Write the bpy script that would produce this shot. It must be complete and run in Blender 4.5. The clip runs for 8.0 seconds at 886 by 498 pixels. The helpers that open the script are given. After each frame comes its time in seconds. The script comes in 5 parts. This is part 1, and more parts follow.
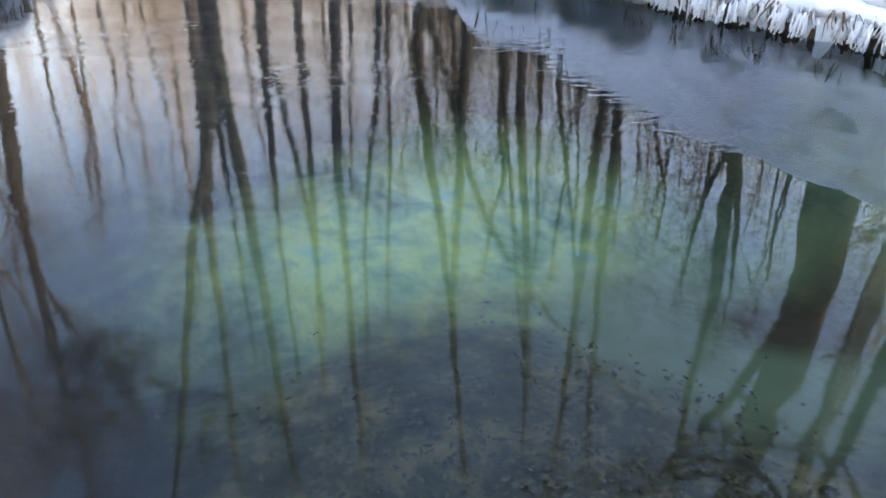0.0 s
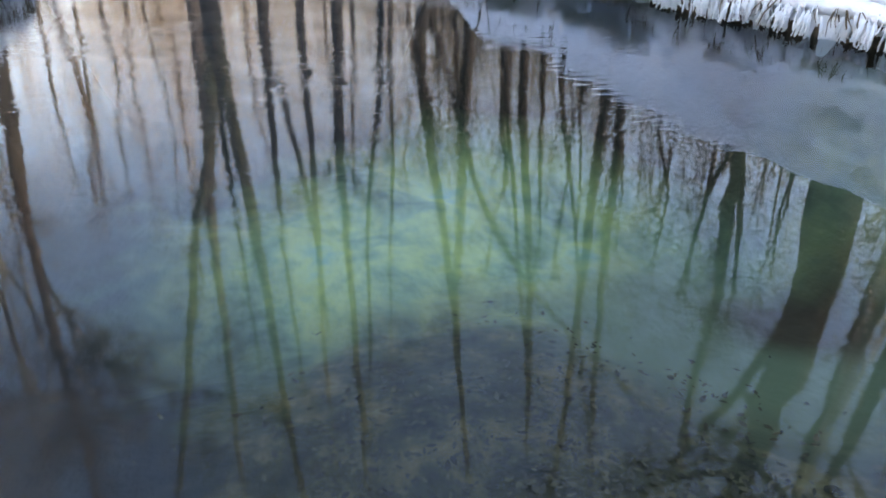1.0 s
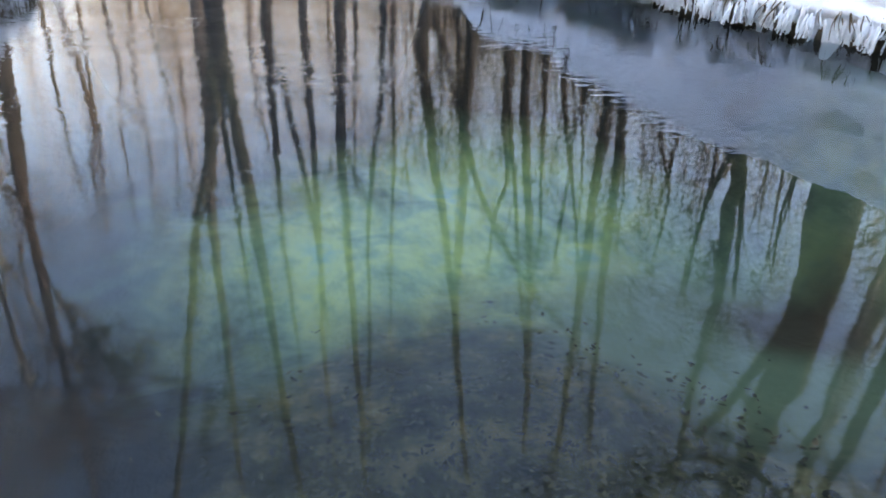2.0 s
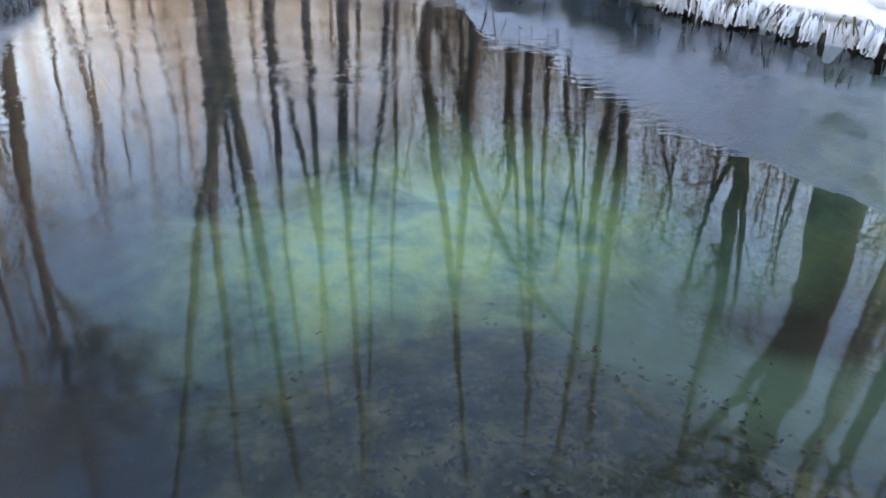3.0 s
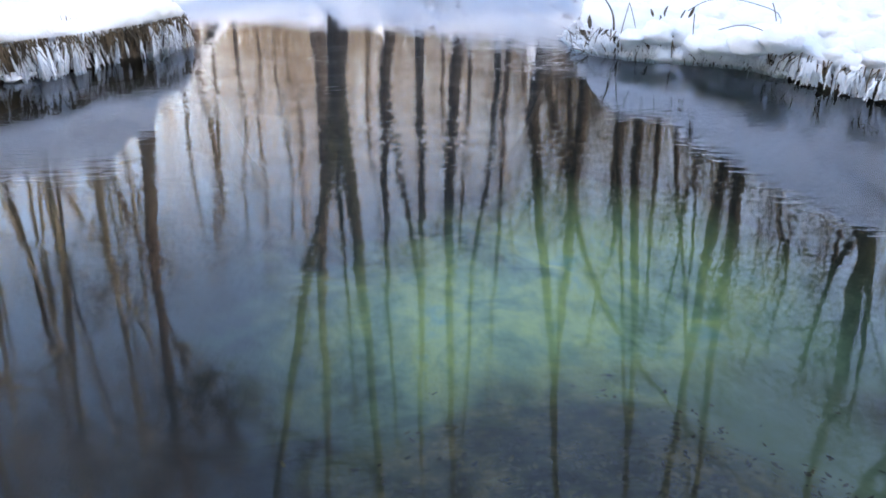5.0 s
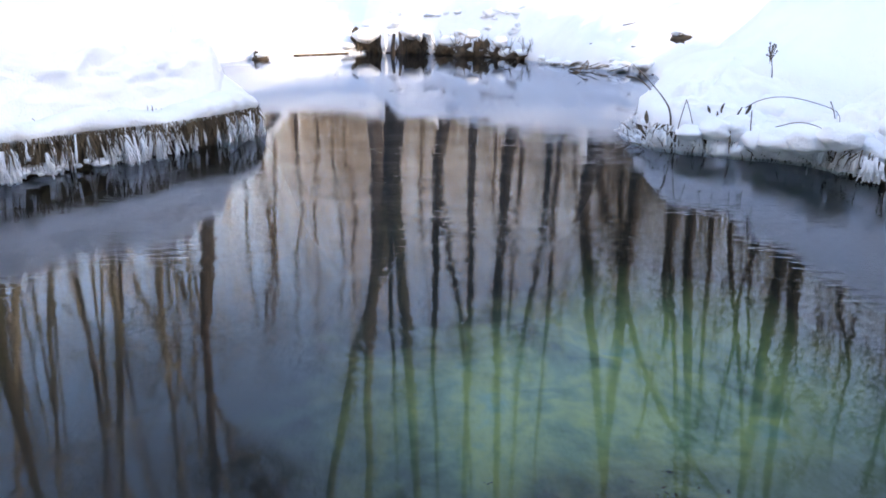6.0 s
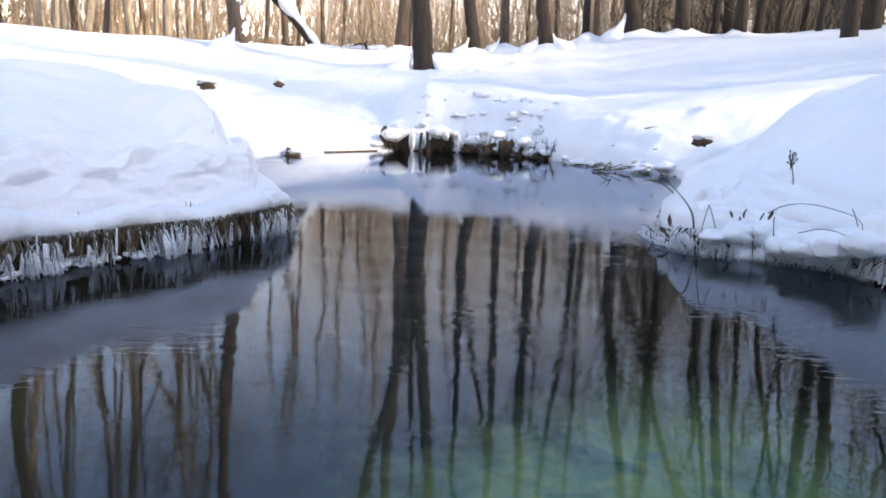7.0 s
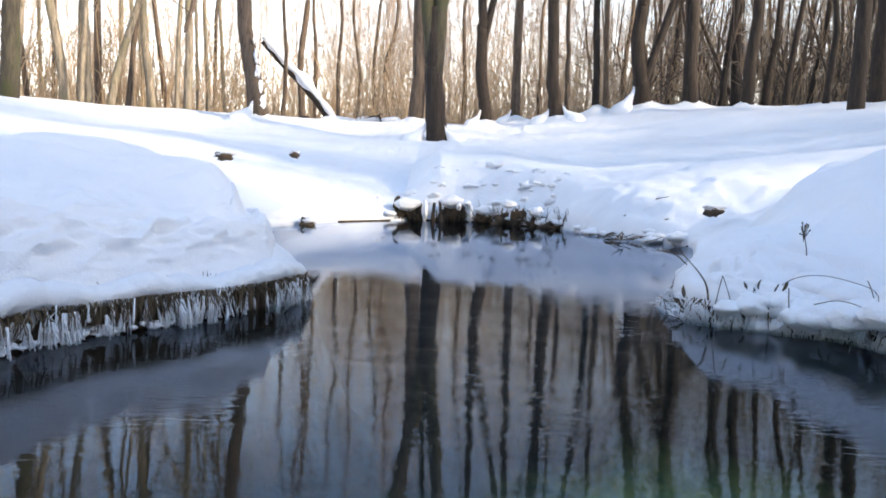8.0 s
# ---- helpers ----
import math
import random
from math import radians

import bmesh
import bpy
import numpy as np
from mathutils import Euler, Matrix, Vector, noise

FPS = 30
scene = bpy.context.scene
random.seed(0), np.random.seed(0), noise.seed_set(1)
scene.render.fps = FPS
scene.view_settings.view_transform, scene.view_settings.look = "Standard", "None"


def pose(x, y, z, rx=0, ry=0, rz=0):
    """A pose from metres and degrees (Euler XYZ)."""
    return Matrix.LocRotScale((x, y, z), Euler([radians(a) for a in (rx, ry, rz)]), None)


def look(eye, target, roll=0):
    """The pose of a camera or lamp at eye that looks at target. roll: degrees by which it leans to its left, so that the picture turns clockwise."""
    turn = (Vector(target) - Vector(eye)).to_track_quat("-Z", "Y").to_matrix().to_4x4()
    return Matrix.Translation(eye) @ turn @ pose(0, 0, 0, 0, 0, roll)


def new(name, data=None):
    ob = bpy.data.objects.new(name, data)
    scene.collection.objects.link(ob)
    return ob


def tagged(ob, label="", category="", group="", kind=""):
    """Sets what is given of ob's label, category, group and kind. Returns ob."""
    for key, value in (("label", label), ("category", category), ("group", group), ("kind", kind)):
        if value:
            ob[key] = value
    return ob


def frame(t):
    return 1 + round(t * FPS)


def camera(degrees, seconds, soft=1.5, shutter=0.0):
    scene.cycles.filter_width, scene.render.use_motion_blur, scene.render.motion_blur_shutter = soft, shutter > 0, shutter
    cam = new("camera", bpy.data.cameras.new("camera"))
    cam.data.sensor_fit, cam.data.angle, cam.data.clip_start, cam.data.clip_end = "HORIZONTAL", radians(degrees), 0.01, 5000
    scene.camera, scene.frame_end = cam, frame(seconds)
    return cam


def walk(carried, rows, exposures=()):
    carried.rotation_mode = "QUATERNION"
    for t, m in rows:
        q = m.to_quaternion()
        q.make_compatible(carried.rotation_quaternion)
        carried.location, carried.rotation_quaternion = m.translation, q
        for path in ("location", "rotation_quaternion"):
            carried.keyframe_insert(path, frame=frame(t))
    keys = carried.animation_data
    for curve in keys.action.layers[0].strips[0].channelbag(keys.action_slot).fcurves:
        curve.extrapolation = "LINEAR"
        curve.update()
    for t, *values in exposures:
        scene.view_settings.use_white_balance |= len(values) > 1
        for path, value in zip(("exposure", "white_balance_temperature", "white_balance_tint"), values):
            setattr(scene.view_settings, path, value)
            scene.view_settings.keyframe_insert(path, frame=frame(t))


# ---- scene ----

# ------------------------------------------------------------------ camera
cam = camera(61.5, 8.0, soft=1.8)
PATH = [
    (0.0, pose(0.078, 0.047, 0.312, 61.85, -1.15, -15.58)),
    (0.5, pose(0.077, 0.047, 0.313, 61.83, -0.95, -15.60)),
    (1.0, pose(0.078, 0.048, 0.312, 61.80, -0.95, -15.46)),
    (1.5, pose(0.079, 0.049, 0.311, 61.72, -1.25, -15.23)),
    (3.0, pose(0.080, 0.053, 0.311, 61.80, -1.72, -14.88)),
    (3.5, pose(0.077, 0.053, 0.311, 62.10, -1.76, -14.09)),
    (4.0, pose(0.070, 0.052, 0.312, 62.70, -1.80, -12.25)),
    (4.5, pose(0.059, 0.055, 0.317, 63.93, -1.30, -9.65)),
    (4.7, pose(0.052, 0.056, 0.319, 64.74, -1.00, -8.50)),
    (5.8, pose(0.018, 0.036, 0.334, 71.36, -0.78, -3.42)),
    (6.0, pose(0.016, 0.033, 0.336, 72.70, -0.88, -2.85)),
    (6.5, pose(0.010, 0.024, 0.344, 76.37, -1.26, -1.75)),
    (7.0, pose(0.006, 0.010, 0.353, 79.83, -1.65, -0.92)),
    (7.5, pose(0.001, 0.004, 0.357, 82.75, -1.78, -0.32)),
    (8.0, pose(0.000, 0.000, 0.360, 85.05, -1.69, 0.00)),
]
EXPOSURES = [(0.0, 3.48, 8950, 13), (4.0, 3.54, 8950, 13), (5.0, 3.36, 8600, 15), (6.0, 2.98, 8400, 17), (6.5, 2.60, 8250, 17), (7.0, 2.45, 8050, 15), (7.5, 2.32, 7900, 13), (8.0, 2.25, 7750, 11)]
walk(cam, PATH, EXPOSURES)

# ------------------------------------------------------------------ light
SUN_DIR = Vector((0.84, -0.40, 0.37)).normalized()     # towards the sun
world = bpy.data.worlds.new("winter_sky")
scene.world = world
world.use_nodes = True
wn, wl = world.node_tree.nodes, world.node_tree.links
sky = wn.new("ShaderNodeTexSky")
sky.sky_type, sky.sun_disc = "NISHITA", False
sky.sun_elevation = math.asin(SUN_DIR.z)
sky.sun_rotation = math.atan2(SUN_DIR.x, SUN_DIR.y)
sky.dust_density, sky.air_density, sky.ozone_density = 0.7, 1.0, 2.2
wn["Background"].inputs["Strength"].default_value = 0.125
# winter haze that whitens the sky towards the horizon on every side
haze_in, haze_z, haze_up, haze_pow = wn.new("ShaderNodeTexCoord"), wn.new("ShaderNodeSeparateXYZ"), wn.new("ShaderNodeMath"), wn.new("ShaderNodeMath")
haze_up.operation, haze_up.use_clamp = "SUBTRACT", True
haze_up.inputs[0].default_value = 1.0
haze_pow.operation, haze_pow.inputs[1].default_value = "POWER", 9.0
haze_mix = wn.new("ShaderNodeMixRGB")
haze_mix.inputs[2].default_value = (16.3, 15.9, 15.6, 1)
wl.new(haze_in.outputs["Generated"], haze_z.inputs[0])
wl.new(haze_z.outputs["Z"], haze_up.inputs[1])
wl.new(haze_up.outputs[0], haze_pow.inputs[0])
wl.new(haze_pow.outputs[0], haze_mix.inputs[0])
wl.new(sky.outputs[0], haze_mix.inputs[1])
wl.new(haze_mix.outputs[0], wn["Background"].inputs["Color"])
sun = new("sun", bpy.data.lights.new("sun", "SUN"))
sun.data.energy, sun.data.angle, sun.data.color = 2.3, radians(4.5), (1.0, 0.91, 0.80)
sun.matrix_world = look(SUN_DIR * 40, (0, 0, 0))


# ------------------------------------------------------------------ materials
def material(name, rough=0.7, metal=0.0):
    m = bpy.data.materials.new(name)
    m.use_nodes = True
    b = m.node_tree.nodes["Principled BSDF"]
    b.inputs["Roughness"].default_value, b.inputs["Metallic"].default_value = rough, metal
    return m, m.node_tree.nodes, m.node_tree.links, b


def coords(n, l, scale, kind="Object"):
    tc, mp = n.new("ShaderNodeTexCoord"), n.new("ShaderNodeMapping")
    mp.inputs["Scale"].default_value = scale
    l.new(tc.outputs[kind], mp.inputs["Vector"])
    return mp.outputs[0]


def grain(n, l, vec, scale, detail=4.0, rough=0.6, distort=0.0):
    t = n.new("ShaderNodeTexNoise")
    t.inputs["Scale"].default_value, t.inputs["Detail"].default_value = scale, detail
    t.inputs["Roughness"].default_value, t.inputs["Distortion"].default_value = rough, distort
    l.new(vec, t.inputs["Vector"])
    return t.outputs["Fac"]


def ramp(n, l, fac, stops):
    r = n.new("ShaderNodeValToRGB")
    while len(r.color_ramp.elements) < len(stops):
        r.color_ramp.elements.new(0.5)
    for e, (p, c) in zip(r.color_ramp.elements, stops):
        e.position, e.color = p, (*c, 1)
    l.new(fac, r.inputs[0])
    return r.outputs[0]


def blend(n, l, fac, a, b, how="MIX"):
    x = n.new("ShaderNodeMix")
    x.data_type, x.blend_type = "RGBA", how
    for sock, v in ((x.inputs[0], fac), (x.inputs[6], a), (x.inputs[7], b)):
        if isinstance(v, (int, float)):
            sock.default_value = v
        elif isinstance(v, tuple):
            sock.default_value = (*v, 1)
        else:
            l.new(v, sock)
    return x.outputs[2]


def relief(n, l, b, height, strength, distance):
    u = n.new("ShaderNodeBump")
    u.inputs["Strength"].default_value, u.inputs["Distance"].default_value = strength, distance
    l.new(height, u.inputs["Height"])
    l.new(u.outputs[0], b.inputs["Normal"])


def make_snow():
    m, n, l, b = material("snow", 0.55)
    v = coords(n, l, (1, 1, 1))
    big = ramp(n, l, grain(n, l, v, 1.3, 5), [(0.3, (0.80, 0.83, 0.88)), (0.7, (0.90, 0.91, 0.93))])
    l.new(big, b.inputs["Base Color"])
    b.inputs["Specular IOR Level"].default_value = 0.3
    mixh = blend(n, l, 0.35, grain(n, l, v, 22, 6, 0.65), grain(n, l, v, 190, 3))
    relief(n, l, b, mixh, 0.55, 0.02)
    return m


def make_bark(name, dark, light, moss=None, snowy=0.0):
    m, n, l, b = material(name, 0.9)
    v = coords(n, l, (9, 9, 1.3))
    f = grain(n, l, v, 2.2, 7, 0.68, 0.6)
    col = ramp(n, l, f, [(0.32, dark), (0.66, light)])
    w = coords(n, l, (1, 1, 0.6))
    if moss:
        patch = ramp(n, l, grain(n, l, w, 1.6, 5), [(0.48, (0, 0, 0)), (0.62, (1, 1, 1))])
        col = blend(n, l, patch, col, moss)
    info = n.new("ShaderNodeObjectInfo")
    tint = ramp(n, l, info.outputs["Random"], [(0.0, (0.8, 0.8, 0.82)), (1.0, (1.15, 1.08, 1.0))])
    col = blend(n, l, 1.0, col, tint, "MULTIPLY")
    l.new(col, b.inputs["Base Color"])
    relief(n, l, b, f, 0.9, 0.03)
    return m


def make_water():
    m = bpy.data.materials.new("water")
    m.use_nodes = True
    n, l = m.node_tree.nodes, m.node_tree.links
    n.remove(n["Principled BSDF"])
    out = n["Material Output"]
    v = coords(n, l, (1.0, 1.0, 1.0))
    gap = grain(n, l, coords(n, l, (0.9, 1.4, 1.0)), 1.7, 2)                 # calm and ruffled areas
    calm = ramp(n, l, gap, [(0.36, (0.10, 0.10, 0.10)), (0.60, (1, 1, 1))])
    ysep, yfar = n.new("ShaderNodeSeparateXYZ"), n.new("ShaderNodeMapRange")       # stiller in the near shallows
    l.new(v, ysep.inputs[0])
    l.new(ysep.outputs["Y"], yfar.inputs["Value"])
    yfar.inputs["From Min"].default_value, yfar.inputs["From Max"].default_value = 0.6, 1.2
    yfar.inputs["To Min"].default_value, yfar.inputs["To Max"].default_value = 0.15, 1.0
    calm = blend(n, l, 1.0, calm, yfar.outputs[0], "MULTIPLY")
    ydeep = n.new("ShaderNodeMapRange")                                       # and smooth as glass across the middle of the pool
    l.new(ysep.outputs["Y"], ydeep.inputs["Value"])
    ydeep.inputs["From Min"].default_value, ydeep.inputs["From Max"].default_value = 1.6, 2.6
    ydeep.inputs["To Min"].default_value, ydeep.inputs["To Max"].default_value = 1.0, 0.2
    calm = blend(n, l, 1.0, calm, ydeep.outputs[0], "MULTIPLY")
    fine = grain(n, l, coords(n, l, (22, 62, 1)), 1.0, 2, 0.5, 0.4)
    swell = grain(n, l, v, 3.0, 2, 0.4)
    h = blend(n, l, 1.0, fine, calm, "MULTIPLY")
    bump1 = n.new("ShaderNodeBump")
    bump1.inputs["Strength"].default_value, bump1.inputs["Distance"].default_value = 1.0, 0.00078
    l.new(h, bump1.inputs["Height"])
    bump2 = n.new("ShaderNodeBump")
    bump2.inputs["Strength"].default_value, bump2.inputs["Distance"].default_value = 1.0, 0.0002
    l.new(swell, bump2.inputs["Height"])
    l.new(bump1.outputs[0], bump2.inputs["Normal"])
    fr = n.new("ShaderNodeFresnel")
    fr.inputs["IOR"].default_value = 1.34
    l.new(bump2.outputs[0], fr.inputs["Normal"])
    gl, tr, mx = n.new("ShaderNodeBsdfGlossy"), n.new("ShaderNodeBsdfTransparent"), n.new("ShaderNodeMixShader")
    gl.inputs["Roughness"].default_value = 0.0
    gl.inputs["Color"].default_value = (0.68, 0.755, 0.875, 1)
    l.new(bump2.outputs[0], gl.inputs["Normal"])
    tr.inputs["Color"].default_value = (0.92, 0.97, 0.92, 1)
    l.new(fr.outputs[0], mx.inputs[0])
    l.new(tr.outputs[0], mx.inputs[1])
    l.new(gl.outputs[0], mx.inputs[2])
    l.new(mx.outputs[0], out.inputs["Surface"])
    return m


def make_bed():
    m, n, l, b = material("stream_bed_silt", 0.9)
    v = coords(n, l, (1, 1, 1))

    def patch(centre, radii, soft, wobble):
        """1 inside an uneven oval of the bed, 0 outside."""
        mp = n.new("ShaderNodeMapping")
        mp.vector_type = "TEXTURE"
        mp.inputs["Location"].default_value = (*centre, -0.35)
        mp.inputs["Scale"].default_value = (*radii, 1.0)
        l.new(v, mp.inputs["Vector"])
        ln = n.new("ShaderNodeVectorMath")
        ln.operation = "LENGTH"
        l.new(mp.outputs[0], ln.inputs[0])
        ad = n.new("ShaderNodeMath")
        ad.operation = "MULTIPLY_ADD"
        l.new(grain(n, l, v, 3.2, 6, 0.62), ad.inputs[0])
        ad.inputs[1].default_value = wobble
        l.new(ln.outputs["Value"], ad.inputs[2])
        mr = n.new("ShaderNodeMapRange")
        mr.inputs["From Min"].default_value = 1.0 + wobble * 0.5 + soft
        mr.inputs["From Max"].default_value = 1.0 + wobble * 0.5 - soft
        mr.interpolation_type = "SMOOTHSTEP"
        l.new(ad.outputs[0], mr.inputs["Value"])
        return mr.outputs[0]

    w = coords(n, l, (1, 0.68, 1))                       # litter and silt lie drawn out along the current
    silt = ramp(n, l, grain(n, l, w, 6.0, 6, 0.65), [(0.3, (0.002, 0.003, 0.005)), (0.7, (0.007, 0.009, 0.013))])
    sand = ramp(n, l, grain(n, l, w, 4.6, 7, 0.62, 0.15),
                [(0.34, (0.07, 0.13, 0.085)), (0.45, (0.19, 0.29, 0.16)), (0.55, (0.36, 0.42, 0.165)), (0.67, (0.19, 0.34, 0.245))])
    leaf = ramp(n, l, grain(n, l, w, 13, 8, 0.72), [(0.34, (0.005, 0.006, 0.004)), (0.50, (0.034, 0.033, 0.017)), (0.62, (0.098, 0.074, 0.034)), (0.76, (0.15, 0.14, 0.08))])
    col = blend(n, l, patch((0.76, 1.42), (0.76, 0.64), 0.45, 0.8), silt, sand)
    col = blend(n, l, patch((0.36, 0.62), (0.38, 0.58), 0.34, 1.0), col, leaf)
    col = blend(n, l, patch((0.84, 0.95), (0.24, 0.34), 0.55, 0.9), col, (0.085, 0.115, 0.07))
    col = blend(n, l, patch((0.98, 0.93), (0.11, 0.13), 0.55, 0.9), col, (0.030, 0.018, 0.008))
    sep = n.new("ShaderNodeSeparateXYZ")
    l.new(v, sep.inputs[0])
    wall = n.new("ShaderNodeMapRange")                  # the steep submerged banks are bare dark earth
    wall.inputs["From Min"].default_value, wall.inputs["From Max"].default_value = -0.43, -0.30
    l.new(sep.outputs["Z"], wall.inputs["Value"])
    far = n.new("ShaderNodeMapRange")
    far.inputs["From Min"].default_value, far.inputs["From Max"].default_value = 1.0, 1.3
    l.new(sep.outputs["Y"], far.inputs["Value"])
    both = n.new("ShaderNodeMath")
    both.operation = "MULTIPLY"
    l.new(wall.outputs[0], both.inputs[0])
    l.new(far.outputs[0], both.inputs[1])
    col = blend(n, l, both.outputs[0], col, (0.022, 0.018, 0.013))
    l.new(col, b.inputs["Base Color"])
    relief(n, l, b, grain(n, l, w, 24, 6, 0.7), 0.3, 0.02)
    return m


def make_plain(name, a, c, scale, rough=0.85, stretch=(1, 1, 1), bump=0.5):
    m, n, l, b = material(name, rough)
    v = coords(n, l, stretch)
    f = grain(n, l, v, scale, 5)
    l.new(ramp(n, l, f, [(0.3, a), (0.7, c)]), b.inputs["Base Color"])
    relief(n, l, b, f, bump, 0.01)
    return m


def make_leaves():
    m, n, l, b = material("sunken_leaves", 0.7)
    geo = n.new("ShaderNodeNewGeometry")
    kind = ramp(n, l, geo.outputs["Random Per Island"], [(0.0, (0.014, 0.013, 0.008)), (0.6, (0.034, 0.029, 0.015)), (1.0, (0.075, 0.060, 0.030))])
    blot = ramp(n, l, grain(n, l, coords(n, l, (1, 1, 1)), 70, 4), [(0.35, (0.55, 0.55, 0.5)), (0.65, (1.1, 1.05, 1.0))])
    l.new(blend(n, l, 1.0, kind, blot, "MULTIPLY"), b.inputs["Base Color"])
    return m


SNOW = make_snow()
LEAVES = make_leaves()
WATER = make_water()
BED = make_bed()
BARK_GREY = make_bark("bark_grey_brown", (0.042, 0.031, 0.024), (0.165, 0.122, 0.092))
# tones split by light: shade put into the dark bark, sunshine into the pale
BARK_DARK_SHADED = make_bark("bark_dark_shaded", (0.012, 0.008, 0.006), (0.050, 0.036, 0.027))
BARK_PALE_SUNLIT = make_bark("bark_pale_sunlit", (0.085, 0.075, 0.055), (0.34, 0.29, 0.225), (0.21, 0.188, 0.12))
BARK_MOSS = make_bark("bark_mossy", (0.030, 0.026, 0.018), (0.105, 0.088, 0.058), (0.062, 0.066, 0.026))
TWIG = make_plain("twig_brown", (0.07, 0.05, 0.035), (0.20, 0.145, 0.095), 6)
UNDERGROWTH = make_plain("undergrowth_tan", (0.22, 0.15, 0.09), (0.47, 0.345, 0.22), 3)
EARTH = make_plain("wet_earth", (0.022, 0.015, 0.010), (0.115, 0.078, 0.047), 18, 0.8)
DRY_GRASS = make_plain("dry_grass", (0.035, 0.024, 0.014), (0.18, 0.123, 0.07), 25, 0.8, (1, 1, 0.2))
FROST = make_plain("frosted_ice", (0.78, 0.80, 0.84), (0.90, 0.915, 0.94), 60, 0.35)
# darker copy of the wood's colour: the shade of one side is put in
WOODS_SHADED = make_plain("woods_shaded", (0.12, 0.09, 0.068), (0.33, 0.26, 0.20), 0.8)
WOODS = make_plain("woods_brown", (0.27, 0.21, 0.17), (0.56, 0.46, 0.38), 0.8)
STEM = make_plain("dry_stem", (0.035, 0.026, 0.018), (0.12, 0.085, 0.05), 30, 0.8)


# ------------------------------------------------------------------ mesh helpers
class Shape:
    """Collects tubes and lumps into one mesh."""

    def __init__(self):
        self.v, self.f = [], []

    def tube(self, pts, radii, sides=6, cap=True):
        pts = [Vector(p) for p in pts]
        start = len(self.v)
        side = None
        for i, p in enumerate(pts):
            way = (pts[min(i + 1, len(pts) - 1)] - pts[max(i - 1, 0)]).normalized()
            if side is None:
                side = way.cross(Vector((0.31, 0.95, 0.02)))
                if side.length < 0.05:
                    side = way.cross(Vector((1, 0, 0)))
            side = (side - way * side.dot(way)).normalized()
            up = way.cross(side)
            for k in range(sides):
                a = 2 * math.pi * k / sides
                self.v.append(tuple(p + (side * math.cos(a) + up * math.sin(a)) * radii[i]))
        for i in range(len(pts) - 1):
            for k in range(sides):
                a, b = start + i * sides + k, start + i * sides + (k + 1) % sides
                self.f.append((a, b, b + sides, a + sides))
        if cap:
            self.f.append(tuple(start + k for k in reversed(range(sides))))
            e = start + (len(pts) - 1) * sides
            self.f.append(tuple(e + k for k in range(sides)))
        return self

    def lump(self, centre, size, seed=0, rough=0.25, rings=7, sides=12):
        c, start = Vector(centre), len(self.v)
        for i in range(rings + 1):
            th = math.pi * i / rings
            for k in range(sides):
                ph = 2 * math.pi * k / sides
                d = Vector((math.sin(th) * math.cos(ph), math.sin(th) * math.sin(ph), math.cos(th)))
                r = 1 + rough * noise.noise(d * 1.7 + Vector((seed * 3.1, seed * 1.7, 0.4)))
                self.v.append((c.x + d.x * size[0] * r, c.y + d.y * size[1] * r, c.z + d.z * size[2] * r))
        for i in range(rings):
            for k in range(sides):
                a, b = start + i * sides + k, start + i * sides + (k + 1) % sides
                self.f.append((a, a + sides, b + sides, b))
        return self

    def mesh(self, name, mat, smooth=True):
        me = bpy.data.meshes.new(name)
        me.from_pydata(self.v, [], self.f)
        me.materials.append(mat)
        if smooth:
            me.polygons.foreach_set("use_smooth", [True] * len(me.polygons))
        return me


def part(name, shape, mat, parent, label=""):
    ob = new(name, shape.mesh(name, mat) if isinstance(shape, Shape) else shape)
    ob.parent = parent
    return tagged(ob, label) if label else ob


def value_noise(x, y, seed):
    """Smooth noise in -1..1 on arrays."""
    rng = np.random.RandomState(seed)
    tab = rng.rand(256, 256) * 2 - 1
    xi, yi = np.floor(x).astype(int), np.floor(y).astype(int)
    u, w = x - xi, y - yi
    u, w = u * u * u * (u * (u * 6 - 15) + 10), w * w * w * (w * (w * 6 - 15) + 10)
    a, b = tab[xi % 256, yi % 256], tab[(xi + 1) % 256, yi % 256]
    c, d = tab[xi % 256, (yi + 1) % 256], tab[(xi + 1) % 256, (yi + 1) % 256]
    return (a * (1 - u) + b * u) * (1 - w) + (c * (1 - u) + d * u) * w


def fbm(x, y, scale, octaves, seed):
    out, amp = 0, 1.0
    for o in range(octaves):
        out = out + amp * value_noise(x / scale * 2 ** o + 7.3 * o, y / scale * 2 ** o - 3.1 * o, seed + o)
        amp *= 0.5
    return out


# ------------------------------------------------------------------ the pool's plan and the snow
LEFT = [(-1.1, -2.0), (-1.05, 0.0), (-0.97, 0.9), (-0.86, 1.45), (-0.75, 1.66), (-0.65, 1.79), (-0.56, 1.93), (-0.47, 2.09), (-0.43, 2.26), (-0.52, 2.55), (-0.95, 3.4), (-1.35, 4.8)]
FAR = [(-1.35, 4.8), (-1.25, 5.6), (-1.13, 6.15), (-0.92, 6.64), (-0.45, 7.2), (-0.24, 7.36), (0.27, 7.32), (0.61, 6.95), (0.91, 6.70), (1.05, 6.36), (1.2, 5.75), (1.44, 5.20), (1.60, 4.85)]
RIGHT = [(1.60, 4.85), (1.44, 4.3), (1.13, 3.4), (0.86, 2.75), (0.73, 2.38), (0.69, 2.18), (0.75, 2.03), (0.90, 1.93), (1.03, 1.84), (1.06, 1.72), (1.06, 1.56), (1.12, 1.42), (1.18, 1.25), (1.23, 1.10), (1.28, 0.6), (1.3, -2.0)]
